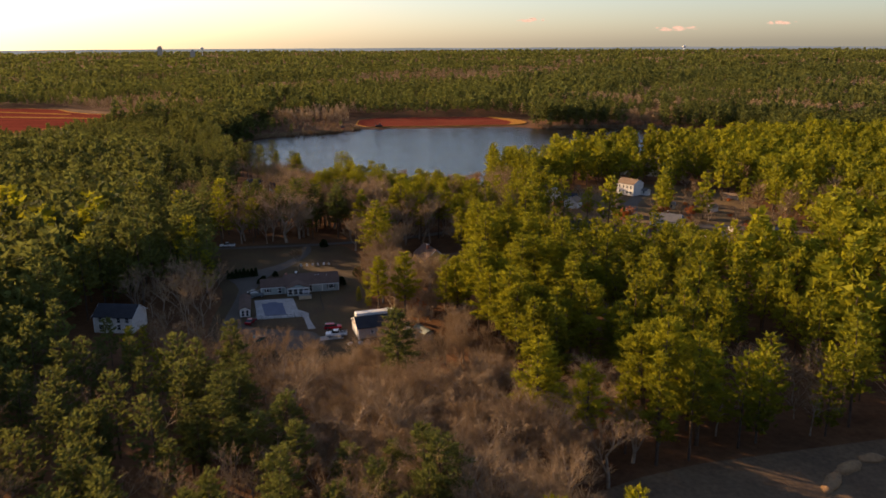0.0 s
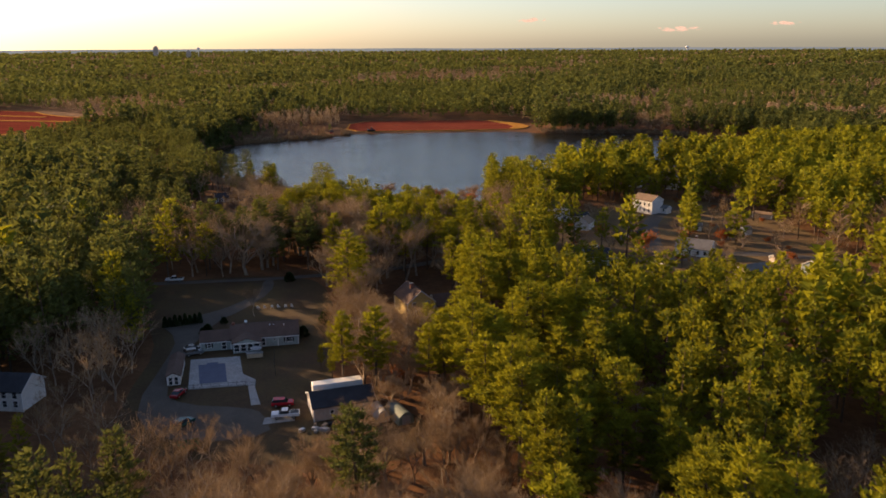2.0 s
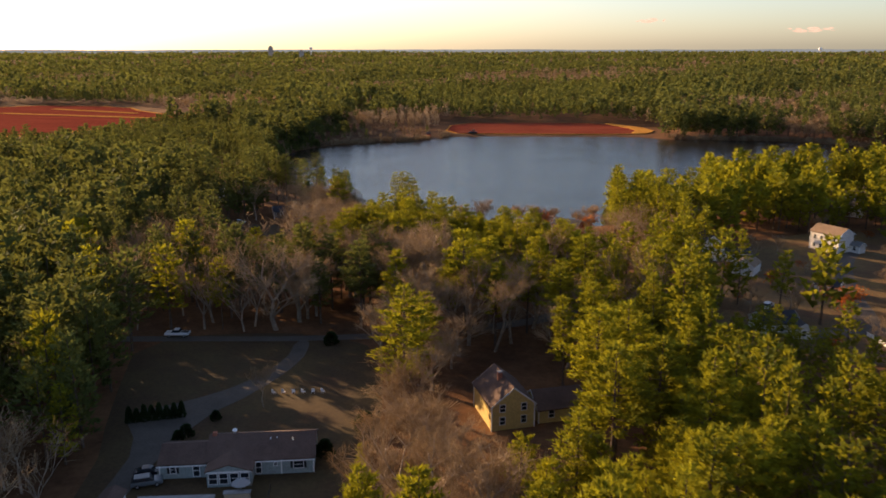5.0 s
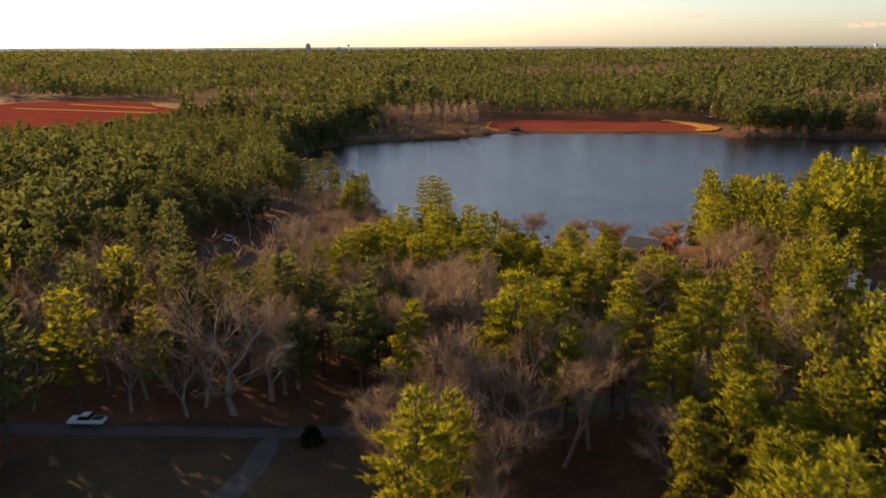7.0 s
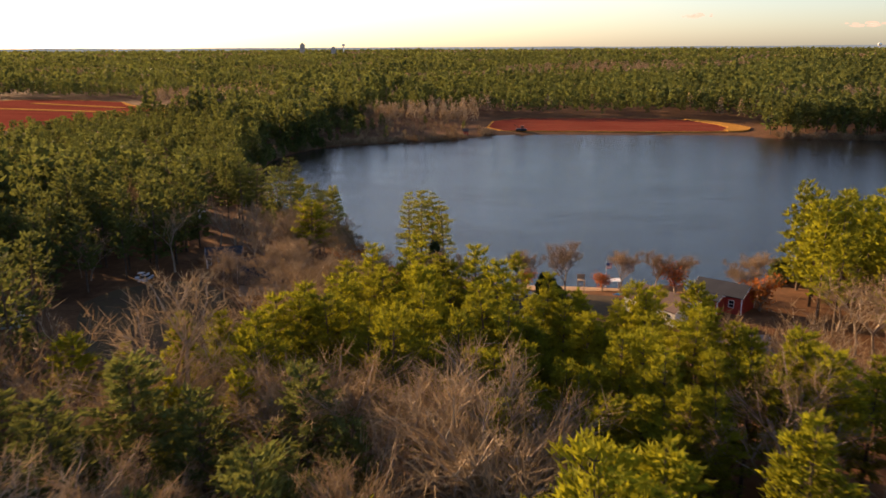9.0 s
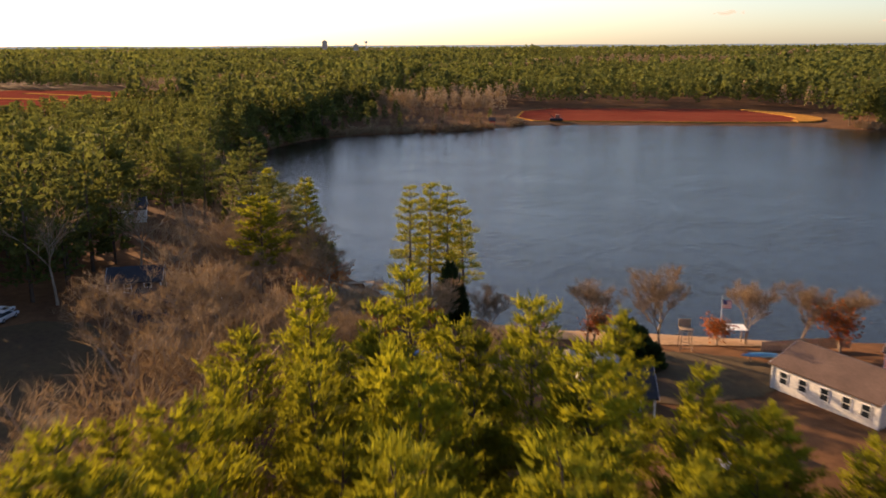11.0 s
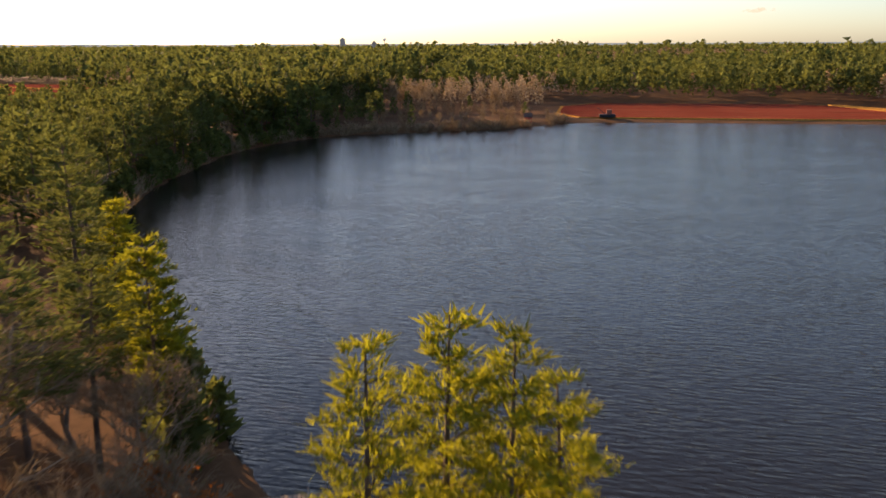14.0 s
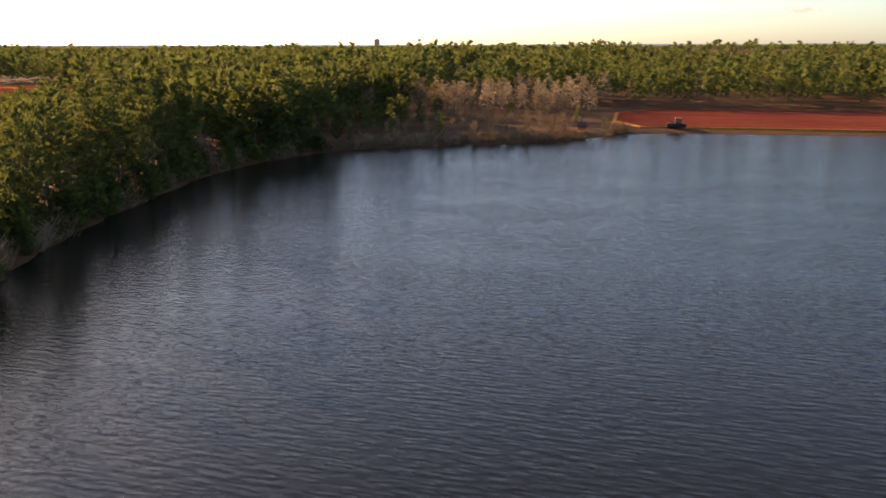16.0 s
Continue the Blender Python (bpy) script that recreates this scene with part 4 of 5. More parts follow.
part("wall", moved(gable_walls(16.6, 9.4, 2.7, 2.1), 15.7, 4.7), SIDING["grey"], ranch)
part("roof", moved(gable_roof(16.6, 9.4, 2.7, 2.1), 15.7, 4.7), ROOFS["brown"], ranch)
part("wing_wall", moved(gable_walls(7.6, 7.4, 2.5, 1.5), 3.6, 3.7), SIDING["grey"], ranch)
part("wing_roof", moved(gable_roof(7.2, 7.4, 2.5, 1.5), 3.6, 3.7), ROOFS["brown"], ranch)
part("sunroom_wall", moved(gable_walls(6.8, 4.6, 2.55, 1.0, "y"), 11.2, -0.9), SIDING["grey"], ranch)
part("sunroom_roof", moved(gable_roof(6.8, 7.0, 2.55, 1.05, 0.3, 0.16, "y"), 11.2, 0.4), ROOFS["brown"], ranch)
part("gable_trim", moved(box(-3.5, -0.04, 2.35, 3.5, 0.04, 2.55), 11.2, -3.25), TRIM, ranch, "white band under the gable")


def panel_window(parent, x, y, z, ww, hh, shutters=False):
    ob = window(parent, "s", 0, 0, 0, 0, ww, hh, shutters)
    made = [ob] + ([c for c in parent.children if c.name.startswith("shutter") and c not in shifted] if shutters else [])
    for c in made:
        shifted.add(c)
        c.location = (x, y, z)
    return ob


shifted = set()
for k in range(4):
    panel_window(ranch, 8.75 + 1.62 * k, -3.2, 0.5, 1.2, 1.7)
panel_window(ranch, 2.0, 0.0, 0.9, 0.8, 1.2, True)
panel_window(ranch, 5.6, 0.0, 0.25, 0.95, 1.95)
panel_window(ranch, 15.3, 0.0, 0.3, 0.8, 1.9)
panel_window(ranch, 18.0, 0.0, 1.5, 0.5, 0.5)
panel_window(ranch, 21.6, 0.0, 0.9, 1.5, 1.2, True)
for x0 in (-0.05, 7.3, 18.9, 24.0):
    part("corner_board", box(x0 - 0.1, -0.06, -0.2, x0 + 0.1, 0.1, 2.45), TRIM, ranch)
part("gutter", box(14.7, -0.55, 2.38, 24.3, -0.36, 2.52, 0.03), TRIM, ranch)
part("gutter", box(-0.4, -0.55, 2.18, 7.2, -0.36, 2.32, 0.03), TRIM, ranch)
part("chimney", box(7.6, 4.3, 3.6, 8.3, 5.0, 5.4, 0.03), BRICK, ranch, "dark brick chimney")
for x0, y0 in ((17.0, 3.4), (18.0, 3.5), (20.6, 3.0)):
    part("vent_pipe", rod((x0, y0, 3.9), (x0, y0, 4.7), 0.09, 0.09), TRIM, ranch)
part("satellite_dish", rod((11.0, 5.2, 4.7), (11.1, 4.9, 5.5), 0.05, 0.42, 8), TRIM, ranch, "white satellite dish")

# pool, deck and what stands on it
deck = [(-53.3, 217.8), (-40.9, 220.0), (-38.8, 219.6), (-39.4, 223.0), (-43.2, 226.5), (-46.6, 237.4), (-58.0, 235.2)]
pool = thing("swimming_pool", "rectangular pool under a dark blue winter cover", "pool", 0, 0, 3.0)
part("deck", prism(deck, -0.3, 0.12), CONCRETE, pool, "pale concrete pool deck")
COVER = surface("pool_cover", (0.035, 0.05, 0.10), (0.055, 0.075, 0.14), 0.4, 0.6, 0.3, 10, dist=0.06)
part("cover", prism([(-51.6, 220.7), (-45.7, 221.9), (-49.0, 232.8), (-50.6, 232.5), (-50.9, 233.5), (-53.5, 233.0), (-53.2, 232.0), (-55.1, 231.6)], 0.0, 0.17), COVER, pool, "taut dark blue cover")
walkway = part("walkway", prism([(-40.5, 219.9), (-37.4, 209.6), (-35.5, 210.0), (-38.9, 219.6)], -0.2, 0.1), CONCRETE)
walkway.location.z = 3.0
tagged(walkway, "pale concrete footpath across the lawn", "path", kind="structure")


def fence(name, label, points, tall, material, gap=2.0, rails=2, post=0.05, boards=False, z=3.05, group=""):
    ob = thing(name, label, "fence", points[0][0], points[0][1], z, group=group)
    o = Vector((*points[0], 0))
    for a, b in zip(points, points[1:]):
        a, b = Vector((*a, 0)) - o, Vector((*b, 0)) - o
        n = max(1, round((b - a).length / gap))
        for k in range(n + 1):
            p = a.lerp(b, k / n)
            part("post", rod(p + Vector((0, 0, -0.1)), p + Vector((0, 0, tall + 0.08)), post, post, 5), material, ob)
        for k in range(rails):
            h = Vector((0, 0, tall * (k + 0.6) / max(1, rails)))
            part("rail", rod(a + h, b + h, 0.03, 0.03, 4), material, ob)
        if boards:
            m = max(1, round((b - a).length / 0.45))
            for k in range(m):
                p, q = a.lerp(b, (k + 0.04) / m), a.lerp(b, (k + 0.96) / m)
                nrm = (b - a).normalized().orthogonal() * 0.015
                bm = bmesh.new()
                vs = [bm.verts.new(v) for v in (p - nrm, q - nrm, q + nrm, p + nrm)]
                up = [bm.verts.new(v.co + Vector((0, 0, tall * (0.98 + 0.03 * (k % 2))))) for v in vs]
                bm.faces.new(up)
                for i in range(4):
                    bm.faces.new((vs[i], vs[(i + 1) % 4], up[(i + 1) % 4], up[i]))
                part("board", bm, material, ob)
    return ob


fence("pool_fence", "thin black metal fence round the pool deck", [(-54.0, 217.6), (-41.0, 219.8), (-38.6, 219.4)], 1.2, DARKTRIM, 1.8)
fence("garden_fence", "thin black wire fence on the lawn", [(-38.6, 239.6), (-37.0, 232.0), (-35.4, 225.5)], 1.1, DARKTRIM, 1.8)
bar = thing("garden_bar", "tan panelled outdoor bar with a grey top", "bar", -42.7, 236.6, 3.1, 13)
part("front", box(-1.9, -0.4, 0, 1.9, 0.4, 1.15, 0.03), BOXWOOD, bar)
part("top", box(-2.05, -0.55, 1.155, 2.05, 0.55, 1.25, 0.02), CONCRETE, bar)
canopy = thing("garden_umbrella", "folded-out grey garden umbrella", "umbrella", -42.6, 237.9, 3.1)
part("pole", rod((0, 0, 0), (0, 0, 2.3), 0.04, 0.04), METAL, canopy)
part("canopy", rod((0, 0, 1.95), (0, 0, 2.45), 1.5, 0.05, 8), CANVAS, canopy)

cabana = thing("pool_shed", "long brown pool shed with shingle roof", "shed", -58.7, 226.5, 3.05, 103)
part("wall", gable_walls(13.0, 2.9, 2.2, 0.7), SIDING["white"], cabana)
part("roof", gable_roof(13.0, 2.9, 2.2, 0.7, 0.3), ROOFS["brown"], cabana)
for u in (-0.6, 0.6):
    window(cabana, "w", 13.0, 2.9, u, 0.2, 0.7, 1.7)

garage = house("garage", "tan metal garage with dark blue roof", -18.0, 207.6, 18, 12.6, 8.0, 2.9, 1.8, "tan", "slate", [("s", -2.6, 1.3, 0.7, 0.7), ("s", 3.6, 1.3, 0.7, 0.7)], [("w", 0.5, 3.0, 2.5), ("w", -2.6, 0.9, 2.1)], z=3.05)
trailer = thing("box_trailer", "long white box trailer parked behind the garage", "trailer", -19.5, 213.6, 3.05, 18)
part("body", box(-5.4, -1.25, 0.9, 5.4, 1.25, 3.9, 0.12), TRIM, trailer)
for sx in (-3.6, -2.7, 3.0):
    for sy in (-1, 1):
        part("wheel", rod((sx, sy * 1.0, 0.45), (sx, sy * 1.28, 0.45), 0.45, 0.45, 12), BLACK, trailer)
part("hitch", box(5.4, -0.1, 0.7, 6.6, 0.1, 0.9), METAL, trailer)

QUONSET = paint("green_canvas", (0.16, 0.19, 0.16), 0.7)
for sx, sy, turn, w, d in ((-5.6, 203.6, -62, 7.0, 3.4), (-9.6, 203.8, -66, 5.0, 2.6)):
    q = thing("canvas_shelter", "round-topped grey-green canvas shelter", "shelter", sx, sy, 3.05, turn, "canvas shelters by the garage")
    bm = bmesh.new()
    rings = [[bm.verts.new((x, d / 2 * math.cos(a), 2.6 * math.sin(a) ** 0.8 if math.sin(a) > 0 else -0.05)) for a in [math.pi * k / 10 for k in range(11)]] for x in (-w / 2, 0, w / 2)]
    for r0, r1 in zip(rings, rings[1:]):
        for k in range(10):
            bm.faces.new((r0[k], r0[k + 1], r1[k + 1], r1[k]))
    bm.faces.new(rings[0][::-1])
    bm.faces.new(rings[2])
    bmesh.ops.recalc_face_normals(bm, faces=bm.faces[:])
    part("cover", bm, QUONSET if d > 3 else CANVAS, q)
    part("flap", box(w / 2 + 0.01, -0.9, 0, w / 2 + 0.05, 0.9, 1.9), CANVAS, q)

# ---------------------------------------------------------------- vehicles


def car(name, label, x, y, turn, tone, shape="sedan", z=3.07):
    """Length along x, nose to +x."""
    body = paint(name + "_paint", tone, 0.25)
    ob = thing(name, label, "car" if shape != "pickup" else "truck", x, y, z, turn)
    L, W = {"sedan": (4.6, 1.8), "suv": (4.7, 1.9), "pickup": (5.7, 2.0)}[shape]
    side = {"sedan": [(-2.3, 0.35), (2.3, 0.35), (2.32, 0.7), (1.1, 0.9), (0.9, 0.95), (-1.6, 0.98), (-2.25, 0.92)],
            "suv": [(-2.35, 0.4), (2.35, 0.4), (2.36, 0.85), (2.2, 0.98), (1.1, 1.05), (-2.3, 1.08), (-2.36, 0.8)],
            "pickup": [(-2.85, 0.55), (2.85, 0.55), (2.86, 1.0), (2.7, 1.12), (1.4, 1.18), (-2.85, 1.18)]}[shape]
    cab = {"sedan": [(1.0, 0.95), (0.25, 1.42), (-1.1, 1.45), (-1.85, 0.97)], "suv": [(1.15, 1.05), (0.5, 1.62), (-1.9, 1.66), (-2.3, 1.08)],
           "pickup": [(1.35, 1.17), (0.75, 1.8), (-0.6, 1.83), (-0.85, 1.17)]}[shape]

    def slab(prof, half, top_half=None):
        bm = bmesh.new()
        top_half = top_half or half
        zs_ = [q for _, q in prof]
        rows_ = [[bm.verts.new((p, s * (half if q < min(zs_) + 0.2 else top_half), q)) for p, q in prof] for s in (-1, 1)]
        n = len(prof)
        bm.faces.new(rows_[0])
        bm.faces.new(rows_[1][::-1])
        for k in range(n):
            j = (k + 1) % n
            bm.faces.new((rows_[0][j], rows_[0][k], rows_[1][k], rows_[1][j]))
        bmesh.ops.recalc_face_normals(bm, faces=bm.faces[:])
        bmesh.ops.bevel(bm, geom=bm.edges[:], offset=0.05, segments=1, affect="EDGES")
        return bm

    part("body", slab(side, W / 2), body, ob)
    part("windows", slab(cab, W / 2 - 0.06, W / 2 - 0.2), GLASS, ob, "dark tinted windows")
    rz = max(q for _, q in cab)
    xs_ = [p for p, q in cab if q > rz - 0.2]
    part("roof_panel", box(min(xs_) + 0.05, -W / 2 + 0.2, rz - 0.03, max(xs_) - 0.05, W / 2 - 0.2, rz + 0.04, 0.02), body, ob)
    if shape == "pickup":
        part("bed", box(-2.7, -0.8, 1.16, -0.95, 0.8, 1.2), DARKTRIM, ob, "dark open truck bed")
    for sx in (-L * 0.3, L * 0.31):
        for sy in (-1, 1):
            wh = part("wheel", rod((sx, sy * (W / 2 - 0.2), 0.35), (sx, sy * (W / 2 + 0.02), 0.35), 0.35, 0.35, 12), BLACK, ob)
            part("rim", rod((sx, sy * (W / 2 + 0.0), 0.35), (sx, sy * (W / 2 + 0.03), 0.35), 0.2, 0.2, 8), METAL, wh)
    for sy in (-1, 1):
        part("headlight", box(L / 2 - 0.06, sy * W * 0.34 - 0.18, 0.68, L / 2 + 0.02, sy * W * 0.34 + 0.18, 0.82, 0.02), CANVAS, ob)
    return ob


car("red_car", "red hatchback parked on the gravel", -30.6, 209.4, 8, (0.42, 0.02, 0.03), "suv")
car("pickup_truck", "white pickup truck parked beside the garage", -28.9, 203.6, 188, (0.75, 0.76, 0.78), "pickup", 3.17)
pad = part("parking_pad", prism([(-33.0, 200.6), (-26.8, 202.4), (-27.6, 205.2), (-33.2, 203.6)], -0.2, 0.1), CONCRETE)
pad.location.z = 3.0
tagged(pad, "concrete parking pad beside the garage", "pad", kind="structure")
car("red_tractor_car", "small dark red car beside the pool shed", -54.4, 214.6, 80, (0.33, 0.02, 0.025), "sedan")
car("green_car", "dark green car at the edge of the drive", -48.8, 200.2, 60, (0.03, 0.09, 0.08), "suv")
car("black_car", "black car parked by the house wing", -59.4, 241.6, 20, (0.015, 0.015, 0.02), "sedan")
car("grey_car", "dark grey car with a pale roof", -58.2, 238.6, 25, (0.12, 0.14, 0.15), "suv")
car("white_car", "white pickup truck parked along the lane", -83.6, 302.4, 188, (0.75, 0.75, 0.74), "pickup", 3.1)
car("silver_car", "silver car parked under the pines", -18.4, 398.0, 118, (0.62, 0.63, 0.64), "sedan", height(-18, 398) + 0.05)
car("white_sedan", "white car parked in the dark yard", -117.0, 425.0, 100, (0.7, 0.7, 0.7), "sedan", 3.05)
car("silver_sedan", "silver car parked in the dark yard", -115.2, 423.4, 96, (0.55, 0.56, 0.58), "sedan", 3.05)
car("white_van", "white car parked beside the village house", 59.5, 343.0, 60, (0.75, 0.75, 0.75), "suv", 3.05)

# clutter by the garage
for k in range(14):
    x, y = -26 + 12 * rng.random(), 196.5 + 3.5 * rng.random() + 0.3 * k / 3
    s = rng.uniform(0.4, 1.1)
    box_ = part("crate", box(-s * 0.7, -s * 0.5, 0, s * 0.7, s * 0.5, s * 0.7, 0.06), (METAL, WOOD, CANVAS, DARKTRIM)[k % 4])
    box_.matrix_world = pose(x, y, 3.03, 0, 0, rng.uniform(0, 180))
    tagged(box_, "old crate lying beside the garage", "crate", "clutter by the garage")

skip_ = thing("skip", "green steel skip beside the yard", "skip", -44.8, 190.5, 3.06, 20)
sb = bmesh.new()
lo_ = [sb.verts.new((x, y, 0.15)) for x, y in ((-1.5, -0.8), (1.5, -0.8), (1.5, 0.8), (-1.5, 0.8))]
hi_ = [sb.verts.new((x, y, 1.5)) for x, y in ((-2.0, -0.95), (2.0, -0.95), (2.0, 0.95), (-2.0, 0.95))]
sb.faces.new(lo_[::-1])
for k in range(4):
    sb.faces.new((lo_[k], lo_[(k + 1) % 4], hi_[(k + 1) % 4], hi_[k]))
bmesh.ops.solidify(sb, geom=sb.faces[:], thickness=0.06)
GREENSTEEL = paint("green_steel", (0.02, 0.11, 0.04), 0.5)
part("tub", sb, GREENSTEEL, skip_)
for y in (-0.98, 0.98):
    part("rim", box(-2.05, y - 0.05, 1.45, 2.05, y + 0.05, 1.55), GREENSTEEL, skip_)
    for x in (-1.0, 0.0, 1.0):
        part("rib", box(x - 0.05, y * 0.93 - 0.06, 0.3, x + 0.05, y * 0.93 + 0.06, 1.45), GREENSTEEL, skip_)
for x in (-1.2, 1.2):
    part("skid", box(x - 0.12, -0.75, 0.0, x + 0.12, 0.75, 0.15), METAL, skip_)

# low heaps of sand on the dirt lot
for x, y, w, d, h, turn in ((74.0, 133.5, 3.6, 1.5, 1.1, 35), (68.5, 128.5, 4.4, 1.4, 0.9, 55), (80.0, 137.0, 2.6, 1.5, 0.9, 10)):
    hb = bmesh.new()
    bmesh.ops.create_icosphere(hb, subdivisions=3, radius=1)
    for v in hb.verts:
        k = 1 + 0.25 * noise.noise(v.co * 1.7 + Vector((x, y, 0)))
        v.co = Vector((v.co.x * w * k, v.co.y * d * k, max(-0.15, v.co.z * h * k)))
    heap = part("sand_mound", hb, SAND)
    heap.matrix_world = pose(x, y, 3.05, 0, 0, turn)
    for p in heap.data.polygons:
        p.use_smooth = True
    tagged(heap, "low pale mound of sand on the dirt lot", "mound", "mounds on the dirt lot")

# hedge of small evergreens and lawn things
hedge_pile = Pile()
for q in range(420):
    s = rng.random()
    a = rng.uniform(0, 6.28)
    r = 0.75 * (1 - s) ** 0.5 * rng.uniform(0.6, 1)
    hedge_pile.leaves([[math.cos(a) * r, math.sin(a) * r, 2.6 * s]], [[math.cos(a) * 0.4, math.sin(a) * 0.4, 1.0]], 0.5, 0.28)
hv, ht, hm = hedge_pile.arrays()
hedge_mesh = fast_mesh("evergreen_shrub", hv, ht, [HEDGE])
for k in range(8):
    f = k / 7
    sh = new("evergreen_shrub", hedge_mesh)
    sh.matrix_world = pose(-72.0 + 8.4 * f, 258.6 + 3.6 * f, 3.02, 0, 0, 50 * k) @ Matrix.Diagonal((1, 1, rng.uniform(0.85, 1.15), 1))
    tagged(sh, "narrow dark evergreen shrub in a row", "shrub", "hedge row at the drive")
for x, y, k in ((-59.5, 255.2, 1.0), (-60.3, 253.6, 0.8), (-57.0, 262.0, 0.8), (-46.5, 302.8, 1.3), (-33.5, 252.0, 1.2), (-29.0, 262.0, 1.5)):
    sh = new("round_shrub", hedge_mesh)
    sh.matrix_world = pose(x, y, 3.02, 0, 0, 90 * rng.random()) @ Matrix.Diagonal((1.8 * k, 1.8 * k, 0.75 * k, 1))
    tagged(sh, "rounded dark green shrub on the lawn", "shrub", "shrubs of the garden")
for x, y, w, h in ((-52.4, 440.2, 3.0, 3.2), (-50.8, 439.0, 2.4, 2.2), (-25.6, 426.2, 3.4, 1.7), (-26.6, 427.6, 2.8, 1.9), (-23.8, 424.6, 2.6, 1.2)):
    sh = new("yew_bush", hedge_mesh)
    sh.matrix_world = pose(x, y, height(x, y) - 0.1, 0, 0, 77 * w) @ Matrix.Diagonal((w, w, h, 1))
    tagged(sh, "large dark evergreen bush on the shore", "bush", "evergreen bushes at the shore")
for k in range(6):
    x, y = -50.2 + 1.9 * k, 274.2 + 0.35 * k
    ch = thing("lawn_chair", "white lawn chair on the grass", "chair", x, y, 3.03, rng.uniform(150, 210), "lawn chairs in a row")
    part("seat", box(-0.3, -0.3, 0.32, 0.3, 0.3, 0.38), TRIM, ch)
    part("backrest", moved(box(-0.3, 0.26, 0.38, 0.3, 0.32, 1.05), 0, 0), TRIM, ch)
    for sx in (-0.27, 0.27):
        for sy in (-0.27, 0.27):
            part("leg", box(sx - 0.03, sy - 0.03, 0, sx + 0.03, sy + 0.03, 0.32), TRIM, ch)

# ---------------------------------------------------------------- the other houses

W2 = lambda side, us, zs_: [(side, u, z, 0.95, 1.35) for u in us for z in zs_]
house("yellow_house", "yellow clapboard house with a brown roof", -4.8, 270.5, 112, 11, 8, 4.6, 3.2, "yellow", "brown", W2("w", (-2, 2), (1, 3.4)) + W2("s", (-3, 0, 3), (1,)), chimney=(0, 0.8))
house("yellow_house_wing", "low brown-roofed wing of the yellow house", 4.6, 273.0, 22, 9, 7, 2.6, 2.3, "yellow", "brown", W2("s", (-2, 2), (0.9,)))
house("white_cottage", "white house with a dark roof among bare trees", -89.5, 211.4, -6, 11, 8, 4.4, 2.4, "white", "slate", W2("s", (-3.6, -1.2, 1.6, 4), (0.9, 2.9)), [("s", 0.2, 1.0, 2.1)])
house("white_farmhouse", "tall white house with rows of windows", 96.0, 411.0, -52, 10.5, 7.6, 6.0, 2.0, "white", "tan", W2("w", (-2, 0.2, 2.2), (0.9, 3.6)) + W2("s", (-3.6, -1.2, 1.2, 3.6), (0.9, 3.6)), z=3.0)
house("white_shed", "small white shed beside the tall house", 103.4, 408.0, -52, 3.4, 3, 2.6, 1.0, "white", "grey", W2("s", (0,), (0.9,)), z=3.0)
house("gabled_house", "white gabled house with a dark roof", 53.0, 395.0, 100, 9, 7.5, 5.2, 2.8, "white", "slate", W2("w", (-1.8, 1.8), (0.9, 3.4)) + W2("s", (-2.5, 0, 2.5), (0.9, 3.2)), z=3.0)
house("porch_house", "low white porch wing with a dark roof", 61.5, 393.2, 8, 8, 5, 2.7, 1.0, "white", "slate", W2("s", (-3, -1.5, 0, 1.5, 3), (0.8,)), z=3.0)
house("cream_garage", "cream garage with a tan roof", 61.6, 377.8, 62, 7.5, 6, 3.0, 1.9, "white", "tan", (), [("w", 0, 2.6, 2.3)], z=3.0)
house("low_cottage", "low cottage with pale walls and dark roof", 79.6, 360.0, -28, 6, 4.5, 2.4, 1.2, "white", "slate", W2("s", (-1.5, 1.5), (0.8,)), z=3.0)
house("small_white_house", "small white house with a dark slate roof", 56.8, 326.0, 15, 9, 7, 2.7, 1.9, "white", "slate", W2("s", (-3, 0, 3), (0.8,)), [("s", 1.4, 0.9, 2.0)], z=3.0)
house("white_garage", "small white gabled garage", 61.6, 322.0, 98, 4.6, 4, 2.5, 1.4, "white", "slate", W2("w", (0,), (0.8,)), z=3.0)
house("grey_roof_house", "house with a broad grey roof and chimney", 95.0, 336.0, -30, 12, 9, 2.8, 2.6, "white", "grey", W2("s", (-4, -1, 2, 4.4), (0.8,)), chimney=(0, 0.5), z=3.0)
house("grey_cottage", "grey shingled cottage with white trim", 104.0, 303.0, 22, 9, 7, 2.9, 2.2, "shingle", "grey", W2("w", (-1.6, 1.6), (0.8,)) + W2("s", (-2.5, 1), (0.8,)), z=3.0)
house("blue_grey_house", "grey house with white windows", 128.0, 309.0, 30, 9, 7, 3.0, 2.0, "grey", "grey", W2("w", (-1.4, 1.4), (0.8,)) + W2("s", (-2.5, 1), (0.8,)), z=3.0)
house("red_shed", "small pale salmon shed on the lawn", 119.2, 322.5, 20, 3.4, 2.8, 2.1, 0.9, "tan", "tan", z=3.0, category="shed")
house("yard_shed", "small white yard shed", 124.0, 366.0, 35, 4, 3, 2.2, 1.0, "white", "tan", z=3.0, category="shed")
house("long_shed", "long low white shed behind pines", 105.0, 373.6, -12, 7, 3, 2.2, 0.9, "white", "grey", W2("s", (-2, 0, 2), (0.7,)), z=3.0, category="shed")
house("fence_shed", "pale wooden lean-to shed", 143.0, 397.0, -38, 8, 2.5, 2.0, 0.7, "tan", "tan", z=3.0, category="shed")
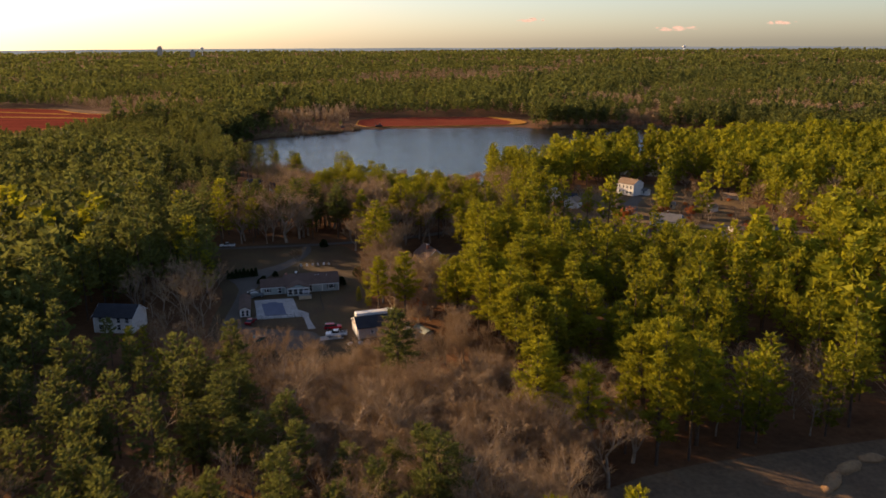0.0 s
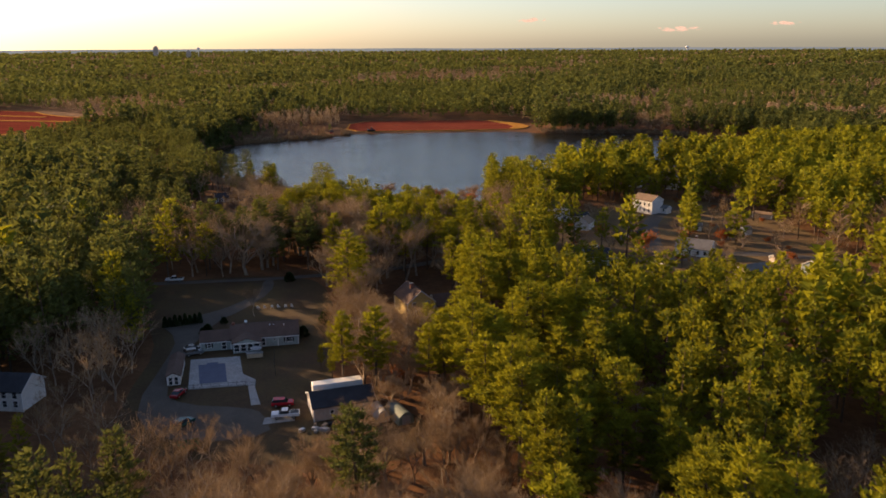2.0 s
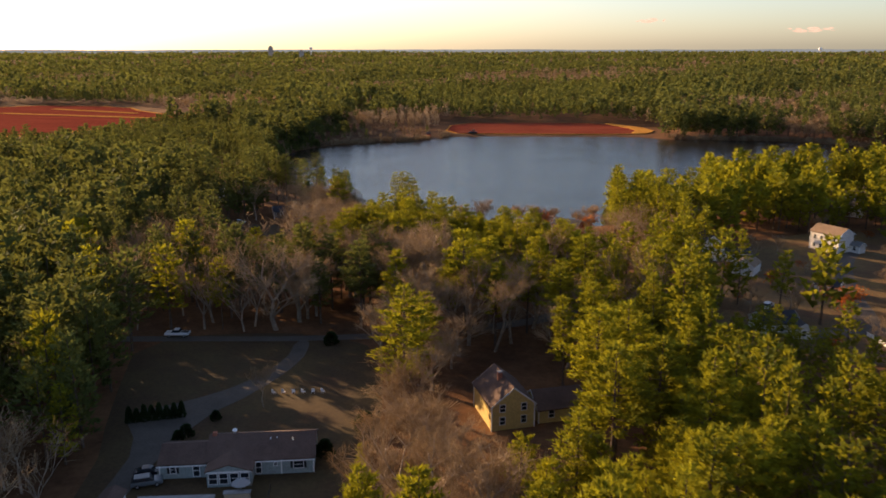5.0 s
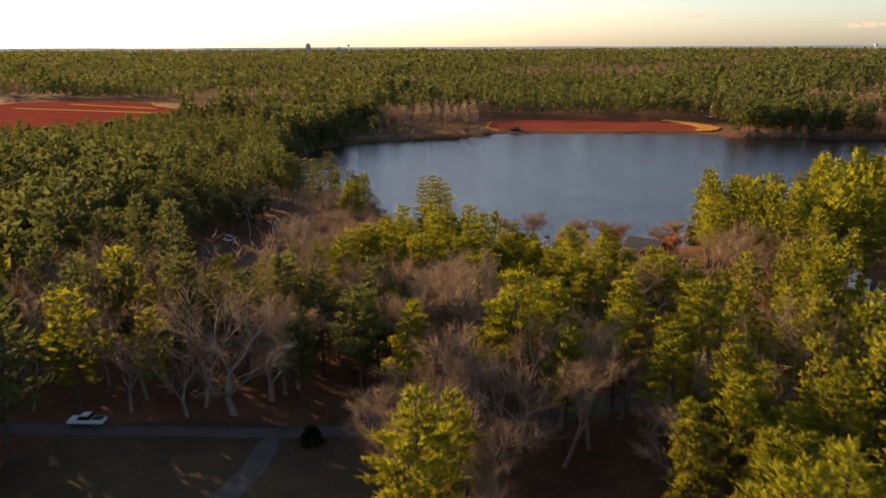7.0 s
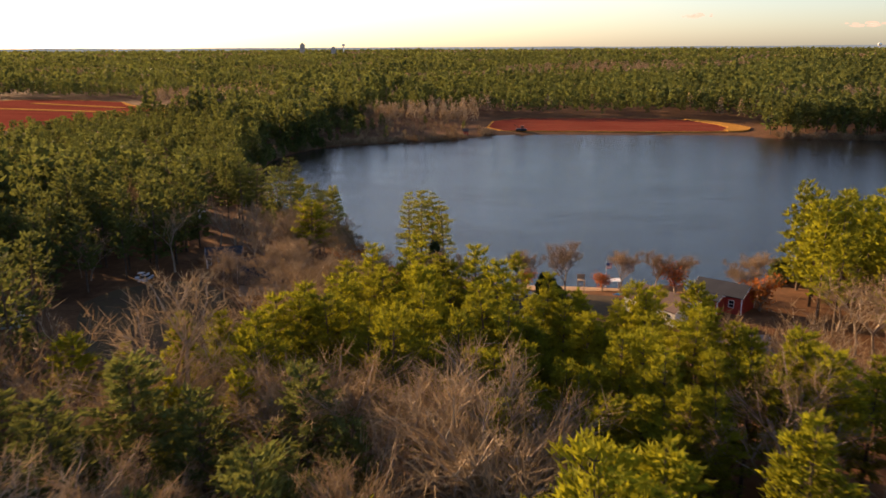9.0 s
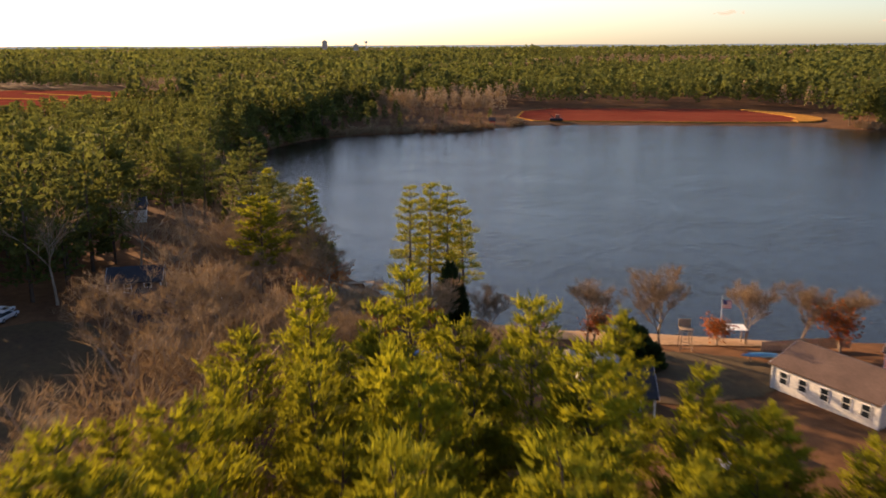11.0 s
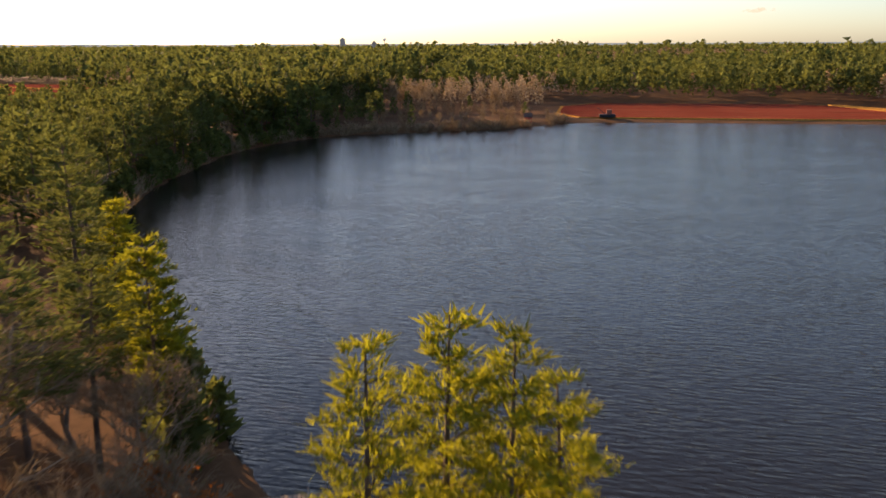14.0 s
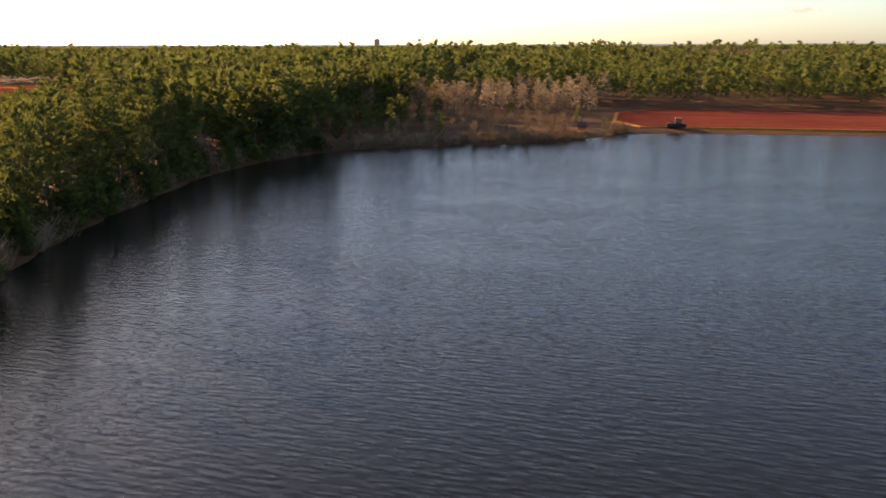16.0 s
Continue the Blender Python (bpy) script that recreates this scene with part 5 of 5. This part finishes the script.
house("lake_house", "tall house on the pond shore with tan roof", 128.0, 489.0, -25, 9, 8, 5.6, 1.6, "white", "tan", W2("s", (-3, 0, 3), (0.9, 3.2)) + W2("w", (-2, 2), (0.9, 3.2)), chimney=(2, -1), z=3.0)
house("lake_cottage", "low white cottage at the pond", 123.0, 471.0, -25, 7, 6, 4.2, 1.4, "white", "tan", W2("s", (-2, 2), (0.9,)) + W2("w", (0,), (0.9,)), z=3.0)
house("boat_house", "white gabled cottage near the pond", 106.0, 478.0, 60, 7, 6, 3.4, 2.0, "white", "slate", W2("w", (-1.4, 1.4), (0.9,)), z=3.0)
house("tan_cottage", "small tan cottage between the pines", 61.7, 474.0, 20, 5, 5, 4.6, 1.8, "tan", "brown", W2("s", (-1, 1), (1, 3)), z=2.9)
house("dark_house", "dark house with a steep slate roof", -86.6, 422.6, 20, 10, 9.5, 2.6, 4.2, "shingle", "slate", [("w", -1.6, 0.9, 1.0, 1.3), ("w", 1.6, 0.9, 1.0, 1.3), ("w", 0, 3.6, 0.9, 1.1)], [("w", 0, 1.0, 2.1)])
# grey walls in brown siding: the darker colour stands in for shade
house("grey_ranch", "low grey house with a grey roof, shade put into its darker siding", -104.0, 440.0, 24, 8, 6, 2.6, 1.6, "brown", "slate", W2("s", (-3.5, -1, 2), (0.9,)))
house("shore_cabin", "white cabin at the edge of the pond", -138.6, 492.0, 30, 7, 6, 3.0, 2.0, "white", "slate", W2("s", (-1.8, 1.2), (1.0,)))
house("white_cabin", "white cabin behind bare trees", -150.0, 478.5, 20, 9, 6, 2.8, 1.6, "white", "grey", W2("s", (-3, 0, 3), (0.9,)))
house("lane_house", "low grey house beside the wooded lane", -127.5, 391.0, 30, 9, 6, 2.6, 1.8, "grey", "slate", W2("s", (-3, 0, 3), (0.9,)))
house("beach_house", "long white house with an orange-brown roof", -2.6, 419.0, -48, 13, 9, 2.9, 1.7, "white", "brown", W2("s", (-5, -2.5, 0.2, 2.8, 5), (0.9,)) + W2("w", (-2, 2), (0.9,)))
house("red_house", "red house with a dark roof near the pond", 9.2, 426.5, -30, 10, 7, 3.6, 1.6, "red", "slate", W2("s", (-3, 3), (1.4,)))
house("red_annex", "small bright red annex with flat dark roof", 6.2, 422.6, -30, 4.2, 3.6, 3.0, 0.5, "red", "slate")
house("shingle_house", "weathered shingle house with white windows", 5.6, 389.5, 12, 9, 8, 3.6, 2.8, "shingle", "grey", W2("w", (-1.8, 1.8), (0.9,)) + [("w", 0, 3.8, 0.8, 1.1)] + W2("s", (-2, 2), (0.9,)))
house("brown_cottage", "small dark cottage under the pines", -28.0, 411.0, 12, 7, 5.4, 2.6, 2.2, "brown", "slate", W2("s", (-1.5, 1.5), (0.9,)))

# ---------------------------------------------------------------- the near shore


def dock(name, label, x, y, turn, pieces, z=0.45):
    ob = thing(name, label, "dock", x, y, z, turn)
    for x0, y0, x1, y1 in pieces:
        along = (y1 - y0) >= (x1 - x0)
        n = max(1, int(((y1 - y0) if along else (x1 - x0)) / 0.3))
        for k in range(n):
            f0, f1 = k / n + 0.006, (k + 1) / n - 0.006
            b = box(x0, y0 + f0 * (y1 - y0), 0, x1, y0 + f1 * (y1 - y0), 0.06) if along else box(x0 + f0 * (x1 - x0), y0, 0, x0 + f1 * (x1 - x0), y1, 0.06)
            part("plank", b, WOOD, ob)
        for px in (x0 + 0.05, x1 - 0.05):
            for py in (y0 + 0.1, y1 - 0.1):
                part("pile", rod((px, py, -2.0), (px, py, 0.8 if py > y0 + 0.2 else 0.05), 0.06, 0.06, 6), METAL, ob)
    return ob


dock("dock", "L-shaped wooden dock in the shallows", -39.2, 440.6, -4, [(-0.6, 0, 0.6, 6.2), (-2.0, 6.22, 0.6, 7.6)])
dock("dock", "old wooden dock in the cove", -75.0, 459.5, -66, [(-0.7, 0, 0.7, 5.0), (-0.7, 5.02, 2.2, 6.4)])

STRIPE_RED, STRIPE_BLUE = paint("flag_red", (0.45, 0.03, 0.04), 0.7), paint("flag_blue", (0.03, 0.04, 0.16), 0.7)


def flag(x, y, tall, label):
    ob = thing("flagpole", label, "flagpole", x, y, height(x, y))
    part("pole", rod((0, 0, 0), (0, 0, tall), 0.06, 0.035, 8), TRIM, ob)
    part("finial", rod((0, 0, tall), (0, 0, tall + 0.12), 0.07, 0.02, 8), METAL, ob)
    fl = part("flag", box(0.06, -0.012, tall - 1.1, 0.7, 0.012, tall - 0.5), STRIPE_BLUE, ob, "striped flag hanging in folds")
    for k in range(9):
        z0 = tall - 0.5 - (k + 1) * 0.13
        part("stripe", box(0.705 if z0 > tall - 1.12 else 0.06, -0.01 - 0.02 * (k % 2), z0, 1.25, 0.01, z0 + 0.125), STRIPE_RED if k % 2 == 0 else TRIM, fl)
    return ob


flag(-39.0, 435.0, 3.4, "white flagpole with a striped flag on the beach")
flag(-13.7, 441.0, 6.5, "white flagpole with a small flag at the shore")


def bank_sheet(name, outline, lift, material, label, category):
    """Ground cover that follows the slope down to the water."""
    pts = np.array(smooth(outline, 1))
    x0, y0 = pts.min(0)
    x1, y1 = pts.max(0)
    xs, ys = np.arange(x0 - 1, x1 + 1.5, 0.4), np.arange(y0 - 1, y1 + 1.5, 0.4)
    X, Y = np.meshgrid(xs, ys)
    keep = inside(X.ravel(), Y.ravel(), pts)
    Z = land(X.ravel(), Y.ravel()) + lift
    n, m = len(xs), len(ys)
    i = (np.arange(m - 1)[:, None] * n + np.arange(n - 1)).ravel()
    i = i[keep[i] & keep[i + 1] & keep[i + n] & keep[i + n + 1]]
    t = np.concatenate([np.stack([i, i + 1, i + n + 1], 1), np.stack([i, i + n + 1, i + n], 1)])
    ob = new(name, fast_mesh(name, np.stack([X.ravel(), Y.ravel(), Z], 1), t, [material]))
    return tagged(ob, label, category, kind="structure")


bank_sheet("beach", [(-48, 445), (-46, 437), (-30, 433.5), (-14, 436.5), (0, 440), (0, 446), (-20, 447), (-38, 446)], 0.10, SAND, "narrow sandy beach lit orange", "beach")
bank_sheet("cove_beach", [(-80, 462), (-78, 448), (-73, 438), (-64, 438), (-58, 446), (-66, 454)], 0.10, DIRT, "shaded sandy cove", "beach")
bank_sheet("shore_lawn", [(-74, 440), (-76, 424), (-64, 410), (-40, 412), (-14, 414), (-4, 428), (-16, 433), (-40, 430), (-56, 436)], 0.08, LAWN, "green-brown shore lawn", "lawn")
slab = part("patio", prism([(-74, 439.5), (-65, 441), (-64.5, 443.4), (-69, 443.6), (-73, 442)], -0.5, 0.15), SAND)
slab.location.z = height(-69, 441) + 0.15
tagged(slab, "pale stone patio above the cove", "patio", kind="structure")

boat = thing("covered_boat", "boat under a blue tarpaulin", "boat", -50.5, 421.0, height(-50.5, 421), -20)
bm = bmesh.new()
rings = []
for x, w, top in ((-2.8, 0.9, 0.9), (-1.5, 1.1, 1.35), (0.3, 1.15, 1.55), (1.8, 0.8, 1.25), (3.0, 0.12, 1.0)):
    rings.append([bm.verts.new((x, s * w, z)) for s, z in ((-0.75, 0.25), (-1, 0.85), (0, top), (1, 0.85), (0.75, 0.25))])
for r0, r1 in zip(rings, rings[1:]):
    for k in range(4):
        bm.faces.new((r0[k], r0[k + 1], r1[k + 1], r1[k]))
bm.faces.new(rings[0])
bmesh.ops.recalc_face_normals(bm, faces=bm.faces[:])
part("tarpaulin", bm, TARP, boat)
part("trailer_frame", box(-2.8, -0.7, 0.15, 3.6, 0.7, 0.27), METAL, boat)
canoe_rack = thing("canoe_rack", "blue canoe on a low wooden rack", "canoe", -9.8, 430.5, height(-9.8, 430.5), 8)
bm = bmesh.new()
rings = [[bm.verts.new((x, w * math.cos(a), 0.75 + h * math.sin(a))) for a in [math.pi * k / 6 for k in range(7)]] for x, w, h in ((-2.6, 0.05, 0.1), (-1.6, 0.4, 0.4), (0, 0.5, 0.45), (1.6, 0.4, 0.4), (2.6, 0.05, 0.1))]
for r0, r1 in zip(rings, rings[1:]):
    for k in range(6):
        bm.faces.new((r0[k], r0[k + 1], r1[k + 1], r1[k]))
part("hull", bm, paint("canoe_blue", (0.10, 0.30, 0.50), 0.4), canoe_rack)
for sx in (-1.5, 1.5):
    for sy in (-0.4, 0.4):
        part("leg", box(sx - 0.05, sy - 0.05, 0, sx + 0.05, sy + 0.05, 0.76), WOOD, canoe_rack)

for x, y, mat, label in ((-33.7, 420.6, TANCANVAS, "tan canopy tent on the shore lawn"), (-29.6, 421.2, CANVAS, "grey canopy tent on the shore lawn")):
    tent = thing("canopy_tent", label, "tent", x, y, height(x, y), 20, "canopy tents")
    part("canopy", moved(rod((0, 0, 2.1), (0, 0, 3.2), 2.3, 0.05, 4 if mat is TANCANVAS else 8), 0, 0), mat, tent)
    for sx in (-1.4, 1.4):
        for sy in (-1.4, 1.4):
            part("pole", rod((sx, sy, 0), (sx, sy, 2.15), 0.04, 0.04, 5), METAL, tent)
ped = thing("beach_shelter", "open shelter with white corrugated roof", "shelter", -12.6, 439.6, height(-12.6, 439.6), 5)
roof_ = bmesh.new()
for k in range(14):
    box(-2.1 + 0.3 * k, -1.3, 2.3 + 0.04 * (k % 2), -1.8 + 0.3 * k, 1.3, 2.36 + 0.04 * (k % 2), bm=roof_)
part("roof", roof_, TRIM, ped, "white corrugated roof")
for sx in (-1.9, 1.9):
    for sy in (-1.1, 1.1):
        part("post", box(sx - 0.07, sy - 0.07, -0.4, sx + 0.07, sy + 0.07, 2.3), WOOD, ped)
stand = thing("lifeguard_stand", "tall wooden stand with a ladder on the beach", "stand", -19.0, 433.8, height(-19, 433.8), 10)
for sx in (-0.6, 0.6):
    for sy in (-0.6, 0.6):
        part("leg", rod((sx * 1.3, sy * 1.3, 0), (sx, sy, 3.0), 0.08, 0.08, 5), WOOD, stand)
part("platform", box(-0.8, -0.8, 2.9, 0.8, 0.8, 3.02), WOOD, stand)
part("backboard", box(-0.8, 0.72, 3.02, 0.8, 0.8, 4.0), WOOD, stand)
for k in range(6):
    part("rung", box(-0.5, -0.95, 0.4 + 0.45 * k, 0.5, -0.88, 0.48 + 0.45 * k), WOOD, stand)
fence("board_fence", "grey wooden board fence at the shore", [(-9.0, 435.5), (-3.0, 438.0), (3.0, 439.5)], 1.5, WOOD, 2.0, 2, 0.06, True, height(-4, 437))
fence("white_fence", "white fence along the village garden", [(77.5, 324.4), (79.5, 314.8)], 1.0, TRIM, 2.0, 2, 0.05, True, 3.0)

# boat landing on the far shore
pump = thing("pump_house", "small orange pump house at the far shore", "hut", -94.0, 757.0, 0.6, 10)
part("wall", gable_walls(3.0, 3.0, 3.0, 1.2), SIDING["red"], pump)
part("roof", gable_roof(3.0, 3.0, 3.0, 1.2), ROOFS["brown"], pump)
part("deck", box(-4, -3, -0.8, 3, -1.6, 0.0), WOOD, pump)
barge = thing("work_barge", "dark harvesting machine at the bog edge", "machine", -62.0, 782.0, 1.6, 5)
part("hull", box(-3.5, -1.5, 0, 3.5, 1.5, 1.4, 0.2), DARKTRIM, barge)
part("cabin", box(-0.5, -1.2, 1.41, 1.8, 1.2, 3.4, 0.1), BRICK, barge)
part("boom", rod((-1.0, 0, 1.4), (-4.5, 0, 4.2), 0.15, 0.1), DARKTRIM, barge)

# a low backdrop strip behind all the woods; its blue-grey glow paints horizon haze
HAZE_STRIP = bpy.data.materials.new("far_haze")
HAZE_STRIP.use_nodes = True
rn = HAZE_STRIP.node_tree
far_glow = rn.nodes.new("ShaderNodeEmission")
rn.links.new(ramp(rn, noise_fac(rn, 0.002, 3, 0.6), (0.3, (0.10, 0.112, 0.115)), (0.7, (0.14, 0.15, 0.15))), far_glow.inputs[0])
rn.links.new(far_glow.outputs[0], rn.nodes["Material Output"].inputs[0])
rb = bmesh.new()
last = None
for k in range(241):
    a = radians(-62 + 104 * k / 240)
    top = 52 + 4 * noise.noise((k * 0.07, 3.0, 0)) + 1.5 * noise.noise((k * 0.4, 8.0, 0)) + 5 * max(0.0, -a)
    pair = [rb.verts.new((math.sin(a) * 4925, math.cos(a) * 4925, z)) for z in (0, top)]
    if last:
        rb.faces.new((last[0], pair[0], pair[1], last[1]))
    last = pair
tagged(part("backdrop_ridge", rb, HAZE_STRIP), "added blue-grey glowing strip for haze on the horizon", "ridge", kind="structure")

# far buildings on the horizon
for x, y, w, h, name, label in ((-1235, 3627, 20, 50, "tower_block", "pale tower block on the horizon"), (-1019, 3380, 18, 36, "storage_tower", "white storage tower on the horizon")):
    tb = thing(name, label, "tower", x, y, height(x, y) - 1, 15)
    part("wall", box(-w / 2, -w / 2, 0, w / 2, w / 2, h, 0.4), TRIM if w > 25 else SIDING["tan"], tb)
    for k in range(4):
        part("band", box(-w / 2 - 0.3, -w / 2 - 0.3, h * (0.5 + 0.12 * k), w / 2 + 0.3, w / 2 + 0.3, h * (0.5 + 0.12 * k) + 1.6), CANVAS, tb)
    part("plant_room", box(-w / 4, -w / 4, h, w / 4, w / 4, h + 5), CONCRETE, tb)


def water_tower(x, y, tall, r):
    ob = thing("water_tower", "white water tower on the horizon", "water tower", x, y, height(x, y) - 1)
    part("stem", rod((0, 0, 0), (0, 0, tall), r * 0.25, r * 0.22, 10), TRIM, ob)
    bm = bmesh.new()
    bmesh.ops.create_uvsphere(bm, u_segments=16, v_segments=10, radius=r)
    for v in bm.verts:
        v.co.z = v.co.z * 0.7 + tall
    part("tank", bm, TRIM, ob)
    return ob


water_tower(-985, 3400, 46, 7)
water_tower(1260, 4350, 38, 9)


# small evening clouds, far off; orange emission stands in for sunlight on them
CLOUD = bpy.data.materials.new("thin_cloud")
CLOUD.use_nodes = True
cn = CLOUD.node_tree
mixer, clear, lit = cn.nodes.new("ShaderNodeMixShader"), cn.nodes.new("ShaderNodeBsdfTransparent"), cn.nodes.new("ShaderNodeEmission")
lit.inputs[0].default_value, lit.inputs[1].default_value = (1.0, 0.64, 0.46, 1), 0.5
cn.links.new(ramp(cn, noise_fac(cn, 0.03, 4, 0.6), (0.35, (0, 0, 0)), (0.7, (0.9, 0.9, 0.9))), mixer.inputs[0])
cn.links.new(clear.outputs[0], mixer.inputs[1])
cn.links.new(lit.outputs[0], mixer.inputs[2])
cn.links.new(mixer.outputs[0], cn.nodes["Material Output"].inputs[0])
for x, y, z, w, h in ((500, 4770, 205, 150, 22), (1283, 4600, 150, 250, 26), (1790, 4420, 175, 150, 20)):
    bm = bmesh.new()
    for k in range(16):
        f = rng.uniform(-0.5, 0.5)
        s = (1 - abs(2 * f) ** 2) * rng.uniform(0.5, 1) * h * 0.5 + 2
        bmesh.ops.create_icosphere(bm, subdivisions=2, radius=1, matrix=Matrix.Translation((f * w, rng.uniform(-10, 10), rng.uniform(-0.3, 0.3) * h)) @ Matrix.Diagonal((s * 2.4, s, s * 0.6, 1)))
    cl = part("backdrop_cloud", bm, CLOUD)
    cl.location = (x, y, z)
    tagged(cl, "thin evening cloud with orange sunlight as its own glow, low over the horizon", "cloud", kind="structure")
